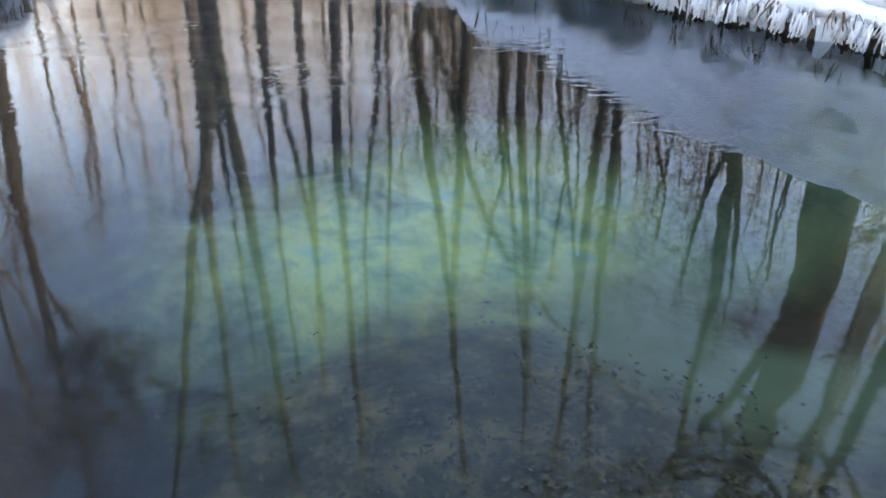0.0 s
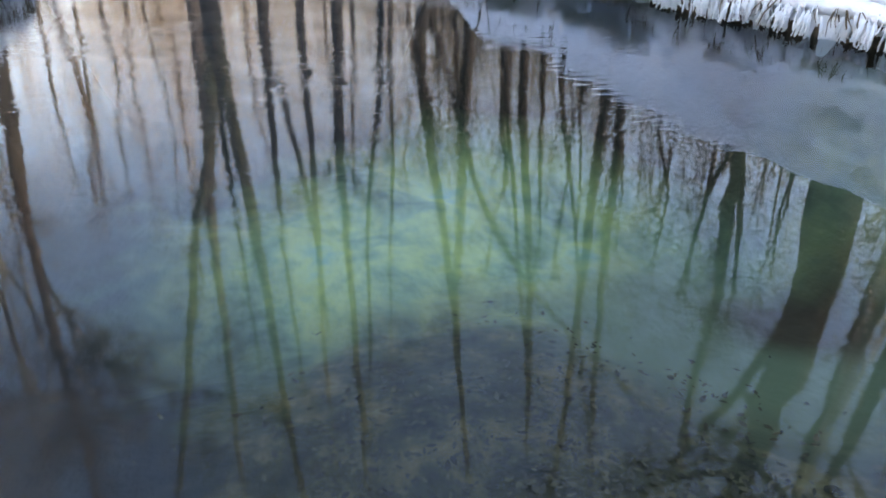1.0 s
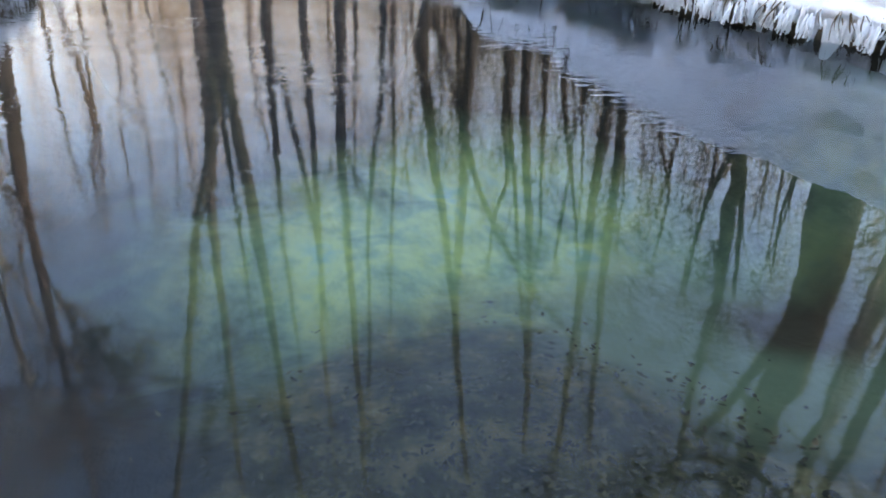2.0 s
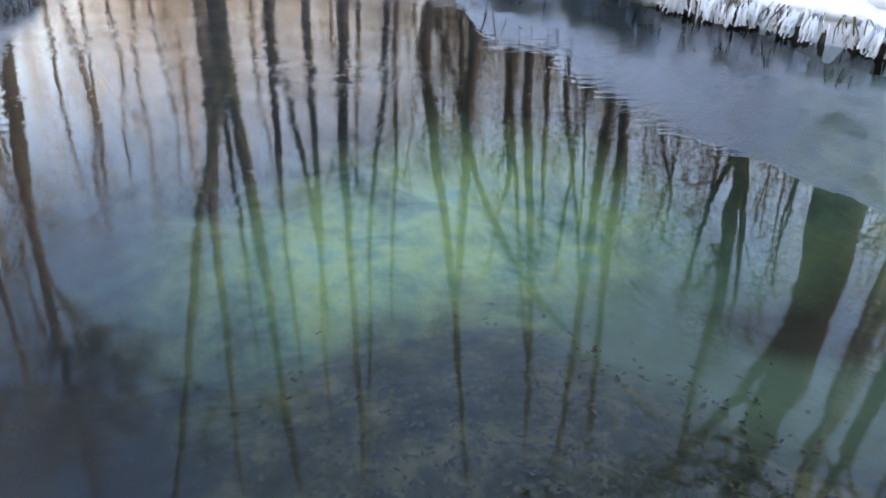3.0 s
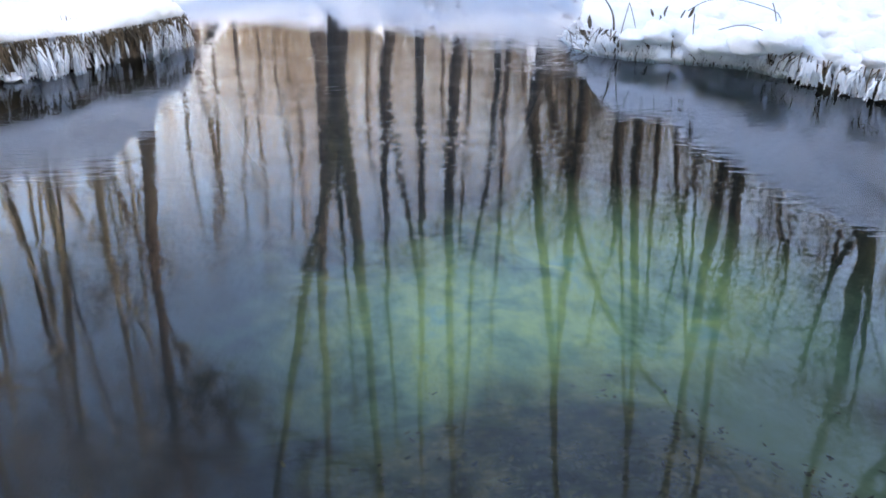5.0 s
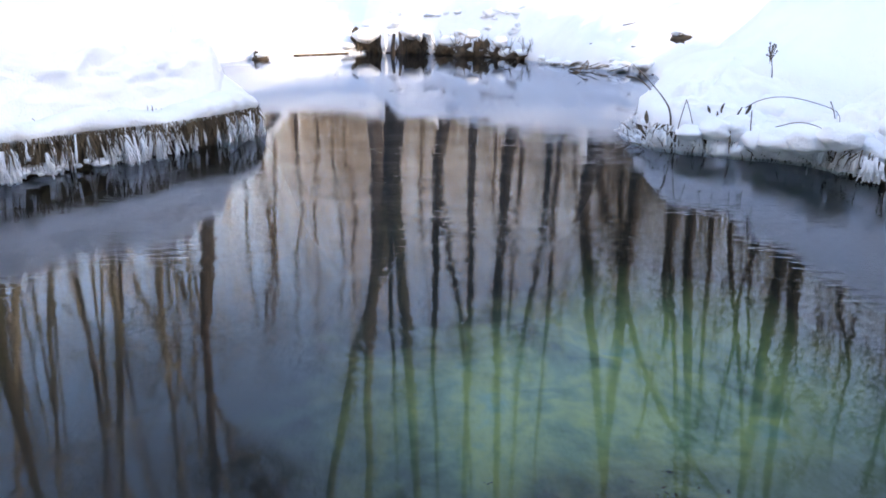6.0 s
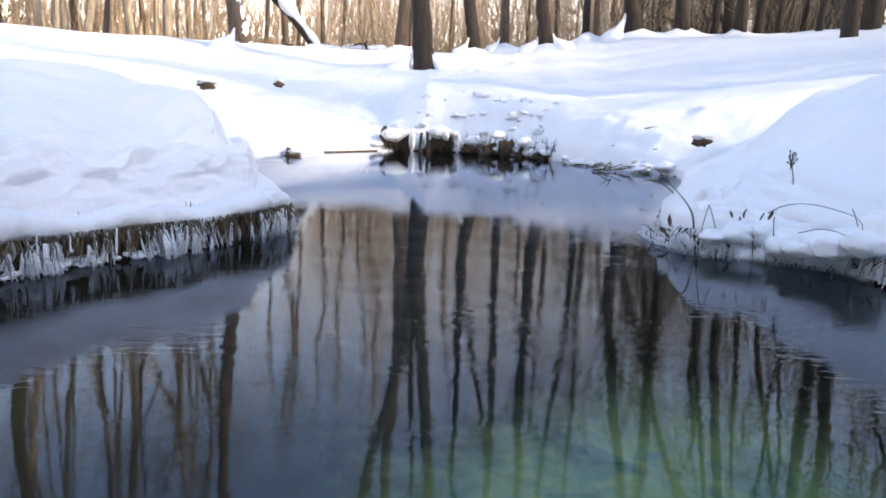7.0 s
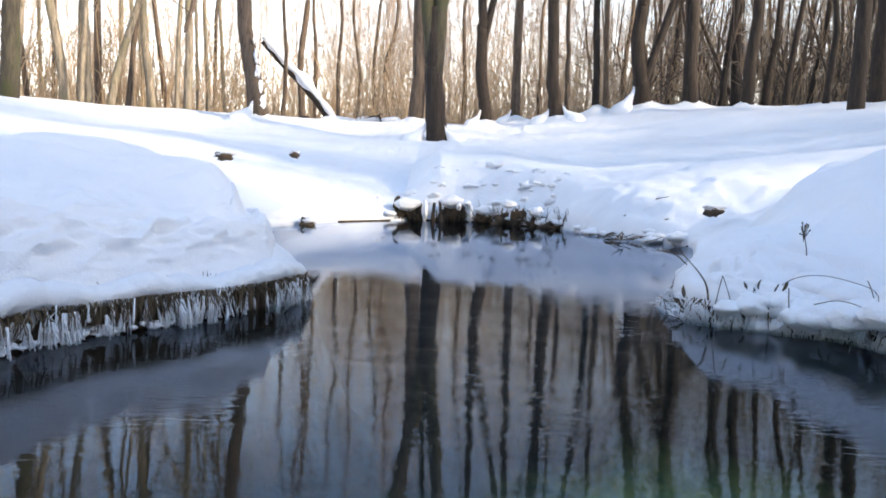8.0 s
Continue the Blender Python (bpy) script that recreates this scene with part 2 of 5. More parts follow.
OUTLINE = LEFT + FAR[1:] + RIGHT[1:] + [(1.15, -2.4), (0.75, -2.7), (0.1, -2.85), (-0.5, -2.75), (-0.95, -2.4)]


def rounded(line, n=3):
    """The same line with its corners eased: n points for each stretch."""
    p = np.array([line[0]] + line + [line[-1]], float)
    out = []
    for k in range(1, len(p) - 2):
        for u in np.arange(n) / n:
            q = 0.5 * (2 * p[k] + (p[k + 1] - p[k - 1]) * u + (2 * p[k - 1] - 5 * p[k] + 4 * p[k + 1] - p[k + 2]) * u ** 2 + (3 * p[k] - p[k - 1] - 3 * p[k + 1] + p[k + 2]) * u ** 3)
            out.append((q[0], q[1]))
    return out + [line[-1]]


SHORE = rounded(OUTLINE + OUTLINE[:1])


def line_distance(x, y, line):
    best = np.full(x.shape, 1e9)
    for (ax, ay), (bx, by) in zip(line, line[1:]):
        ex, ey = bx - ax, by - ay
        t = np.clip(((x - ax) * ex + (y - ay) * ey) / (ex * ex + ey * ey), 0, 1)
        best = np.minimum(best, np.hypot(x - ax - t * ex, y - ay - t * ey))
    return best


def inside(x, y):
    r = np.zeros(x.shape, bool)
    for (ax, ay), (bx, by) in zip(SHORE, SHORE[1:]):
        if ay != by:
            r ^= ((ay > y) != (by > y)) & (x < (bx - ax) * (y - ay) / (by - ay) + ax)
    return r


def shore(x, y):
    """Distance from the waterline, positive on land."""
    d = line_distance(x, y, SHORE)
    return np.where(inside(x, y), -d, d)


P_LEFT = [(0, 0.0), (0.012, 0.05), (0.03, 0.085), (0.06, 0.098), (0.12, 0.098), (0.14, 0.125), (0.165, 0.19), (0.19, 0.23), (0.23, 0.262), (0.30, 0.288), (0.5, 0.345), (0.8, 0.41), (1.5, 0.53), (14, 1.36), (18, 1.50), (60, 2.4)]
P_FAR = [(0, 0.0), (0.02, 0.012), (0.06, 0.05), (0.12, 0.13), (0.3, 0.22), (0.8, 0.32), (7.75, 1.36), (10.2, 2.10), (12, 2.30), (60, 2.7)]
P_TUFT = [(0, 0.0), (0.015, 0.04), (0.05, 0.075), (0.15, 0.10), (0.3, 0.13), (0.5, 0.21), (0.8, 0.39), (1.3, 0.56), (10.5, 2.05), (14, 2.35), (60, 2.7)]
P_NEAR = [(0, 0.0), (0.015, 0.05), (0.05, 0.10), (0.15, 0.21), (0.3, 0.36), (0.5, 0.45), (0.8, 0.54), (10.5, 2.05), (60, 2.7)]


def profile(d, knots):
    return np.interp(d, [k[0] for k in knots], [k[1] for k in knots])


TREE_WELLS = [(d * math.sin(radians(a)), d * math.cos(radians(a)), r) for a, d, r in
              ((-0.7, 13.9, 0.02), (-2.3, 17.2, 0.14), (3.1, 16.6, 0.15), (5.3, 18.2, 0.1), (8.4, 16.5, 0.16), (14.65, 17.2, 0.2), (18.0, 17.2, 0.16), (-13.9, 16.2, 0.12), (21.8, 16.4, 0.12), (11.25, 17.4, 0.08))]


def land(x, y):
    """The height of the snow."""
    x, y = np.asarray(x, float), np.asarray(y, float)
    d = np.maximum(shore(x, y), 0)
    warp = np.clip((d - 0.05) / 0.1, 0, 1) * np.clip((0.7 - d) / 0.3, 0, 1)
    dl = d + warp * (0.042 * fbm(x, y, 0.24, 2, 51) + 0.022 * fbm(x, y, 0.085, 2, 57))
    w1 = 1 / (line_distance(x, y, LEFT) ** 2 + 0.02)
    w2 = 1 / (line_distance(x, y, FAR) ** 2 + 0.02)
    w3 = 1 / (line_distance(x, y, RIGHT) ** 2 + 0.02)
    s = np.clip((y - 1.45) / 0.6, 0, 1)
    s = s * s * (3 - 2 * s)
    zr = profile(dl, P_TUFT) * s + profile(dl, P_NEAR) * (1 - s)
    z = (profile(dl, P_LEFT) * w1 + profile(d, P_FAR) * w2 + zr * w3) / (w1 + w2 + w3)
    steep = np.interp(d, [0, 0.06, 0.12, 0.25, 0.45, 0.8, 1.5, 3.0, 6.0], [0, 0.03, 0.08, 0.22, 0.36, 0.38, 0.31, 0.16, 0])        # the far bank stands up behind the stump
    z = z + steep * np.clip(0.5 + (x + 0.22) / 0.36, 0, 1) * (1 - 0.45 * np.clip((x - 0.6) / 0.9, 0, 1)) * np.clip((y - 5.0) / 1.2, 0, 1)
    a = np.clip((d - 0.03) / 0.3, 0, 1)
    z = z + a * (0.022 * fbm(x, y, 0.5, 2, 3)) + np.clip((d - 0.02) / 0.1, 0, 1) * 0.009 * fbm(x, y, 0.11, 3, 8)
    wall = np.exp(-((d - 0.25) / 0.10) ** 2)
    z = z + wall * (0.010 * fbm(x, y, 0.16, 2, 23) + 0.004 * fbm(x, y, 0.06, 2, 27))
    nose = np.exp(-((x + 0.56) ** 2 + (y - 2.34) ** 2) / 0.03)        # the snow stands steep where the bank juts out
    for cx, cy, sg, rise in ((-1.20, 2.75, 0.36, 0.17), (-0.74, 2.44, 0.13, 0.09)):        # the swelling back of the overhanging bank
        z = z + rise * np.exp(-((x - cx) ** 2 + (y - cy) ** 2) / (2 * sg * sg)) * np.clip((d - 0.05) / 0.15, 0, 1)
    z = z + 0.04 * nose * np.clip((d - 0.03) / 0.07, 0, 1)
    z = z + np.clip((d - 1.0) / 3, 0, 1) * (0.06 * fbm(x, y, 2.6, 2, 12))
    z = z + np.clip((d - 0.3) / 0.8, 0, 1) * np.clip((7 - d) / 3, 0, 1) * np.clip((y - 4) / 2, 0, 1) * 0.010 * fbm(x, y, 0.8, 3, 61)
    z = z + np.clip((d - 6) / 10, 0, 1) * 0.12 * fbm(x, y, 7.0, 2, 14)
    q = np.clip((x - 1.0) / 3.5, 0, 1) * np.clip((y - 3) / 6, 0, 1) * np.clip((d - 3) / 4, 0, 1)
    z = z + 0.33 * q * np.clip((30 - y) / 10, 0, 1)
    z = z + 0.12 * np.exp(-((x - 0.90) ** 2 + (y - 2.36) ** 2) / 0.045) * np.clip((d - 0.02) / 0.12, 0, 1)     # hump behind the tuft
    for cx, cy, sg, rise in ((1.02, 2.70, 0.22, 0.156), (1.30, 2.85, 0.30, 0.182), (1.85, 2.35, 0.32, 0.181), (1.75, 1.90, 0.28, 0.079)):
        z = z + rise * np.exp(-((x - cx) ** 2 + (y - cy) ** 2) / (2 * sg * sg)) * np.clip((d - 0.1) / 0.4, 0, 1)     # the high back of the weedy bank
    z = z - 0.075 * np.exp(-((x - 1.16) / 0.18) ** 2 - ((y - 2.03) / 0.08) ** 2) + 0.025 * np.exp(-((x - 1.16) / 0.25) ** 2 - ((y - 2.22) / 0.07) ** 2)
    added_hill = np.clip((-1.1 - y) / 1.7, 0, 1)                      # unseen rise added at the viewer's back to cut light off the banks
    z = z + 1.3 * added_hill * added_hill * (3 - 2 * added_hill) * np.exp(-((x + 1.5) / 9) ** 2)
    z = z + 2.0 * np.exp(-((x - 6.0) / 2.2) ** 2 - ((y + 1.0) / 2.6) ** 2)     # an unseen knoll added on the sun's side to shade the near banks
    for wx, wy, wr in TREE_WELLS:
        r = np.hypot(x - wx, y - wy)
        z = z + (0.34 if wr > 0.05 else 0.10) * np.exp(-r / (0.14 + 0.5 * wr))
    return z


def height(x, y):
    return float(land(np.array([x]), np.array([y]))[0])


def spaced(stops):
    """Grid lines from (from, to, step) stretches, growing where a pair of steps is given."""
    out = []
    for a, b, s0, s1 in stops:
        p = a
        while p < b - 1e-6:
            out.append(p)
            p += s0 + (s1 - s0) * (p - a) / (b - a)
    return np.array(out + [stops[-1][1]])


def sheet(name, xs, ys, z, mat, keep=None):
    nx, ny = len(xs), len(ys)
    me = bpy.data.meshes.new(name)
    v = np.stack([xs_ if xs_.ndim == 2 else xs_ for xs_ in (z[0], z[1], z[2])], -1).reshape(-1, 3)
    i = np.arange(nx * ny).reshape(ny, nx)
    f = np.stack([i[:-1, :-1], i[:-1, 1:], i[1:, 1:], i[1:, :-1]], -1).reshape(-1, 4)
    if keep is not None:
        f = f[keep[f].all(1)]
    me.from_pydata(v.tolist(), [], f.tolist())
    me.materials.append(mat)
    me.polygons.foreach_set("use_smooth", [True] * len(me.polygons))
    return new(name, me)


def build_ground():
    xs = spaced([(-150, -12, 14, 1.2), (-12, -2, 1.0, 0.09), (-2, -1.25, 0.08, 0.014), (-1.25, -0.35, 0.008, 0.008), (-0.35, 1.9, 0.022, 0.022), (1.9, 3.5, 0.022, 0.1), (3.5, 14, 0.1, 1.0), (14, 150, 1.2, 14)])
    ys = spaced([(-60, -3, 9, 0.6), (-3, 0.7, 0.5, 0.03), (0.7, 1.1, 0.024, 0.016), (1.1, 2.8, 0.0095, 0.0095), (2.8, 5, 0.018, 0.05), (5, 7.8, 0.035, 0.035), (7.8, 20, 0.05, 0.3), (20, 200, 0.4, 16)])
    x, y = np.meshgrid(xs, ys)
    d = shore(x, y)
    z = land(x, y)
    z = np.where(d > 0.018, z, -1.2)
    # the snow rolls out over the water and the face below it is undercut
    e = 0.004
    gx = (shore(x + e, y) - shore(x - e, y)) / (2 * e)
    gy = (shore(x, y + e) - shore(x, y - e)) / (2 * e)
    lip = np.clip(1 - np.abs(d - 0.05) / 0.10, 0, 1) * (d > 0)
    over = 0.045 * np.clip((z - 0.055) / 0.05, 0, 1) * lip * (0.8 + 0.5 * fbm(x, y, 0.22, 2, 30))
    ur = 0.55 * x + 0.85 * y
    side = np.clip((z - 0.07) / 0.06, 0, 1) * np.clip((0.60 - z) / 0.15, 0, 1) * np.clip((d - 0.05) / 0.06, 0, 1) * np.clip((0.42 - d) / 0.2, 0, 1) * np.clip((x - 0.5) / 0.3, 0, 1) * np.clip((2.5 - y) / 0.4, 0, 1)
    over = over + side * (0.10 * np.abs(fbm(ur + 0.3 * z, z * 1.6 + 0.3 * x, 0.22, 3, 71)) - 0.03)
    x2, y2 = x - gx * over, y - gy * over
    x2 = np.where((d <= 0.018) & (d > -0.03), x + gx * 0.04, x2)
    y2 = np.where((d <= 0.018) & (d > -0.03), y + gy * 0.04, y2)
    ob = sheet("ground", xs, ys, (x2, y2, z), SNOW)
    tagged(ob, "deep soft snow on the banks round the dark pool", "ground", kind="structure")
    return ob


def build_snow_bank():
    """The steep face of the overhanging bank: snow scalloped by the wind in rows of small hollows."""
    line = np.array(rounded(LEFT[2:11], 40))
    step = np.hypot(*np.diff(line, axis=0).T)
    run = np.concatenate([[0], np.cumsum(step)])
    u = np.arange(0, run[-1], 0.006)
    px, py = np.interp(u, run, line[:, 0]), np.interp(u, run, line[:, 1])
    tx, ty = np.gradient(px), np.gradient(py)
    ln = np.hypot(tx, ty)
    nx, ny = -ty / ln, tx / ln                               # towards the land
    for _ in range(30):                                      # eased, so that the rows do not cross
        nx[1:-1], ny[1:-1] = (nx[:-2] + nx[1:-1] * 2 + nx[2:]) / 4, (ny[:-2] + ny[1:-1] * 2 + ny[2:]) / 4
    prof = np.array([(0.060, 0.080), (0.086, 0.096), (0.094, 0.112), (0.098, 0.14), (0.103, 0.17), (0.112, 0.20), (0.128, 0.230), (0.152, 0.252), (0.185, 0.270), (0.23, 0.285), (0.29, 0.300), (0.36, 0.315)])
    arc = np.concatenate([[0], np.cumsum(np.hypot(*np.diff(prof, axis=0).T))])
    v = np.linspace(0, arc[-1], 76)
    off, hz = np.interp(v, arc, prof[:, 0]), np.interp(v, arc, prof[:, 1])
    for _ in range(3):
        off[1:-1], hz[1:-1] = (off[:-2] + off[1:-1] + off[2:]) / 3, (hz[:-2] + hz[1:-1] + hz[2:]) / 3
    do, dz = np.gradient(off), np.gradient(hz)
    lo = np.hypot(do, dz)
    fo, fz = -dz / lo, do / lo                                # outwards and up from the face
    uu, vv = np.meshgrid(u, v)
    amp = (np.interp(hz, [0.10, 0.15, 0.20, 0.27, 0.30], [0.1, 0.55, 1.0, 0.8, 0.15]))[:, None]
    n = 0.55 * fbm(uu + 0.3 * vv, vv * 2.4, 0.085, 2, 21) + 0.35 * (0.6 - 2 * np.abs(fbm(uu - 0.5 * vv, vv * 2.1, 0.12, 2, 35))) + 0.5 * fbm(uu, vv, 0.35, 2, 44)
    push = 0.038 * amp * n + 0.012 * fbm(uu, vv * 0.2, 0.30, 2, 91) * (vv < 9)
    push = push * (1 - 0.65 * np.clip((py - 1.95) / 0.2, 0, 1))
    narrow = 1 - 0.42 * np.clip((py - 1.9) / 0.3, 0, 1)
    o = 0.06 + (off[:, None] - 0.06) * narrow[None, :] + fo[:, None] * push
    x, y = px[None, :] + nx[None, :] * o, py[None, :] + ny[None, :] * o
    w = np.clip((off - 0.17) / 0.12, 0, 1)[:, None]
    top = land(x, y) + 0.010
    tall = 1 + 0.10 * fbm(uu, uu * 0, 0.5, 2, 66)
    z = (0.08 + (hz[:, None] - 0.08) * tall + fz[:, None] * push) * (1 - w) + (top + fz[:, None] * push) * w
    z = z - 0.06 * np.clip((off - 0.31) / 0.05, 0, 1)[:, None]
    edge = np.clip(np.minimum(uu, u[-1] - uu) / 0.05, 0, 1)
    z = z - 0.05 * (1 - edge)
    ob = sheet("snow_bank", u, v, (x, y, z), SNOW)
    tagged(ob, "steep snow face scalloped by wind above the icicles", "snow", kind="structure")


def build_snow_folds():
    """Billowed snow on the steep bank below the weeds: round folds with creases between them."""
    line = np.array(rounded(RIGHT[5:15], 40))
    run = np.concatenate([[0], np.cumsum(np.hypot(*np.diff(line, axis=0).T))])
    u = np.arange(0, run[-1], 0.008)
    px, py = np.interp(u, run, line[:, 0]), np.interp(u, run, line[:, 1])
    tx, ty = np.gradient(px), np.gradient(py)
    ln = np.hypot(tx, ty)
    nx, ny = -ty / ln, tx / ln
    for _ in range(60):
        nx[1:-1], ny[1:-1] = (nx[:-2] + nx[1:-1] * 2 + nx[2:]) / 4, (ny[:-2] + ny[1:-1] * 2 + ny[2:]) / 4
    v = 0.020 + 0.46 * np.linspace(0, 1, 84) ** 1.5
    uu, vv = np.meshgrid(u, v)
    x, y = px + nx * vv, py + ny * vv
    z = land(x, y)
    gz = np.gradient(z, axis=0) / np.gradient(vv, axis=0)
    out, up = -gz / np.hypot(gz, 1), 1 / np.hypot(gz, 1)
    out, up = np.minimum(out, 0) - 0.25, up
    s = vv * 0.7 + z
    warp = 0.05 * fbm(uu, s, 0.2, 2, 5)
    n = 1.0 * np.abs(fbm(uu + warp, s * 1.5 + warp, 0.19, 2, 71)) + 0.45 * np.abs(fbm(uu - warp, s * 1.3, 0.085, 2, 77))
    fade = np.clip((vv - 0.02) / 0.05, 0, 1) * np.clip((0.40 - vv) / 0.22, 0, 1) * np.clip(np.minimum(uu, u[-1] - uu) / 0.08, 0, 1)
    push = 0.040 * fade * (n - 0.15) - 0.03 * (1 - np.clip((0.48 - vv) / 0.05, 0, 1)) - 0.012 * (fade == 0)
    ob = sheet("snow_folds", u, v, (x + nx * out * push, y + ny * out * push, z + up * push), SNOW)
    tagged(ob, "soft billowed folds of snow on the steep bank", "snow", kind="structure")


def bed_level(x, y):
    d = shore(x, y)
    t = np.clip(-d / 0.24, 0, 1)
    t = t * t * (3 - 2 * t)
    n = np.clip((1.15 - y) / 0.7, 0, 1)
    z = -0.03 - 0.45 * t + 0.20 * n * t + 0.03 * fbm(x, y, 0.4, 3, 40)
    return np.where(d > 0.06, 0.02, z)


def build_bed():
    xs, ys = np.arange(-1.6, 2.0, 0.05), np.arange(-3.1, 7.6, 0.06)
    x, y = np.meshgrid(xs, ys)
    ob = sheet("stream_bed", xs, ys, (x, y, bed_level(x, y)), BED, keep=(shore(x, y) < 0.10).ravel())
    tagged(ob, "pale green silt and brown leaf litter under clear water", "stream bed", kind="structure")


def build_leaf_litter():
    """Sunken leaves and bits of bark strewn over the shallow end of the bed."""
    rng = np.random.RandomState(19)
    n = 2400
    x, y = np.clip(0.37 + 0.16 * rng.randn(n), -0.1, 0.85), np.clip(0.58 + 0.21 * rng.randn(n), 0.0, 1.2)
    z = bed_level(x, y) + rng.uniform(0.002, 0.007, n)
    a, ln = rng.uniform(0, 2 * math.pi, n), rng.uniform(0.003, 0.0085, n)
    w, curl = ln * rng.uniform(0.25, 0.6, n), rng.uniform(-0.4, 0.7, n) * ln
    v = []
    for along_, across, lift in ((-1, 0, 0.0), (-0.3, -1, 0.5), (-0.3, 1, 0.5), (0.4, -0.8, 0.6), (0.4, 0.8, 0.6), (1, 0, 1.0)):
        v.append(np.stack([x + np.cos(a) * ln * along_ - np.sin(a) * w * across, y + np.sin(a) * ln * along_ + np.cos(a) * w * across, z + curl * lift * abs(along_)], 1))
    v = np.stack(v, 1).reshape(-1, 3)
    f = []
    for k in range(n):
        o = 6 * k
        f += [(o, o + 1, o + 2), (o + 1, o + 3, o + 4, o + 2), (o + 3, o + 5, o + 4)]
    me = bpy.data.meshes.new("leaf_litter")
    me.from_pydata(v.tolist(), [], f)
    me.materials.append(LEAVES)
    tagged(new("leaf_litter", me), "sunken brown and olive leaves strewn over the bed", "leaves", kind="stuff")


def build_water():
    xs, ys = np.arange(-1.6, 2.01, 0.15), np.arange(-3.15, 7.61, 0.15)
    x, y = np.meshgrid(xs, ys)
    ob = sheet("water", xs, ys, (x, y, x * 0), WATER, keep=(shore(x, y) < 0.35).ravel())
    tagged(ob, "clear still green water mirroring bare trees", "water", kind="structure")


# ------------------------------------------------------------------ trees
def spot(az, dist, tan, mirrored=True):
    """A place seen at a bearing and a slope, from the eye's height or from its mirror image."""
    a = radians(az)
    return Vector((dist * math.sin(a), dist * math.cos(a), dist * tan + (-0.31 if mirrored else 0.36)))


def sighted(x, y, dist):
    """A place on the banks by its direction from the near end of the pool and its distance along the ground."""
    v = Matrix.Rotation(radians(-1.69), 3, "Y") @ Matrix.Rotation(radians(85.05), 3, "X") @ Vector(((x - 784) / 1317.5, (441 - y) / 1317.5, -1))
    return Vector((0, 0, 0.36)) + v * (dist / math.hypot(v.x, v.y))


def smooth_path(pts, n):
    """More points along a line, on a soft curve."""
    pts = [Vector(p) for p in pts]
    if len(pts) < 3:
        return [pts[0].lerp(pts[-1], i / n) for i in range(n + 1)]
    out = []
    for i in range(n + 1):
        t = i / n * (len(pts) - 1)
        k = min(int(t), len(pts) - 2)
        u = t - k
        p0, p1, p2, p3 = pts[max(k - 1, 0)], pts[k], pts[k + 1], pts[min(k + 2, len(pts) - 1)]
        out.append(0.5 * (2 * p1 + (p2 - p0) * u + (2 * p0 - 5 * p1 + 4 * p2 - p3) * u * u + (3 * p1 - p0 - 3 * p2 + p3) * u ** 3))
    return out


def branch(shape, twigs, rng, base, way, length, radius, level):
    """A crooked branch that forks into finer ones."""
    n = 5 if level < 2 else 3
    pts, p, w = [Vector(base)], Vector(base), Vector(way).normalized()
    for i in range(n):
        w = (w + Vector((rng.gauss(0, 0.16), rng.gauss(0, 0.16), 0.05 + rng.gauss(0, 0.12)))).normalized()
        p = p + w * (length / n)
        pts.append(p.copy())
    target = shape if level < 2 else twigs
    target.tube(pts, [max(radius * (1 - 0.85 * i / n), 0.004) for i in range(n + 1)], 5 if level < 2 else 3, False)
    if level >= 3:
        return
    for _ in range((5, 5, 4)[level]):
        t = rng.uniform(0.3, 1.0)
        k = min(int(t * n), n - 1)
        q = pts[k].lerp(pts[k + 1], t * n - k)
        out = Vector((rng.gauss(0, 1), rng.gauss(0, 1), rng.uniform(0.0, 1.1))).normalized()
        branch(shape, twigs, rng, q, (w * 0.75 + out * 0.75), length * rng.uniform(0.4, 0.6), radius * (1 - 0.8 * t) * 0.6 + 0.003, level + 1)


def tree(name, seed, stems, bark, label, crown=12, first=0.40, reach=2.2, group="bare trees", sprays=(), limb_bark=None, twig_bark=None):
    """stems: lists of (points, radius at foot, radius at top); the first is the trunk. The thing stands at the trunk's foot."""
    rng = random.Random(seed)
    foot = Vector(stems[0][0][0])
    root = new(name)
    root.location = foot
    twigs = Shape()
    for k, (pts, r0, r1) in enumerate(stems):
        line = [p - foot for p in smooth_path(pts, 16)]
        n = len(line) - 1
        for i in range(1, n):
            line[i] += Vector((rng.gauss(0, 1), rng.gauss(0, 1), 0)) * min(0.16 * r0, 0.05 * (line[-1] - line[0]).length / n)
        rad = [(r0 + (r1 - r0) * i / n) * (1 + rng.gauss(0, 0.03)) for i in range(n + 1)]
        if k == 0:
            rad[0] *= 1.15
            line[0].z -= 0.3
        stem_shape = Shape().tube(line, rad, 12 if r0 > 0.1 else 8)
        part("trunk" if k == 0 else "limb", stem_shape, bark if k == 0 else limb_bark or bark, root)
        for _ in range(0 if k == 0 and first > 0.8 else crown):
            t = rng.uniform(first if k == 0 else 0.25, 1.0) ** 0.9
            j = min(int(t * n), n - 1)
            q = line[j].lerp(line[j + 1], t * n - j)
            w = Vector((rng.gauss(0, 1), rng.gauss(0, 1), rng.uniform(0.3, 1.6)))
            branch(twigs, twigs, rng, q, w, reach * rng.uniform(0.5, 1.2), rad[j] * 0.3, 1)
    for at, size, count in sprays:
        for _ in range(count):
            w = Vector((rng.gauss(0, 1), rng.gauss(0, 1), rng.uniform(-0.2, 1.2)))
            branch(twigs, twigs, rng, Vector(at) - foot, w, size * rng.uniform(0.6, 1.2), 0.04, 0)
    if twigs.v:
        tagged(part("twigs", twigs, twig_bark or bark, root), kind="stuff")
    return tagged(root, label, "tree", group)


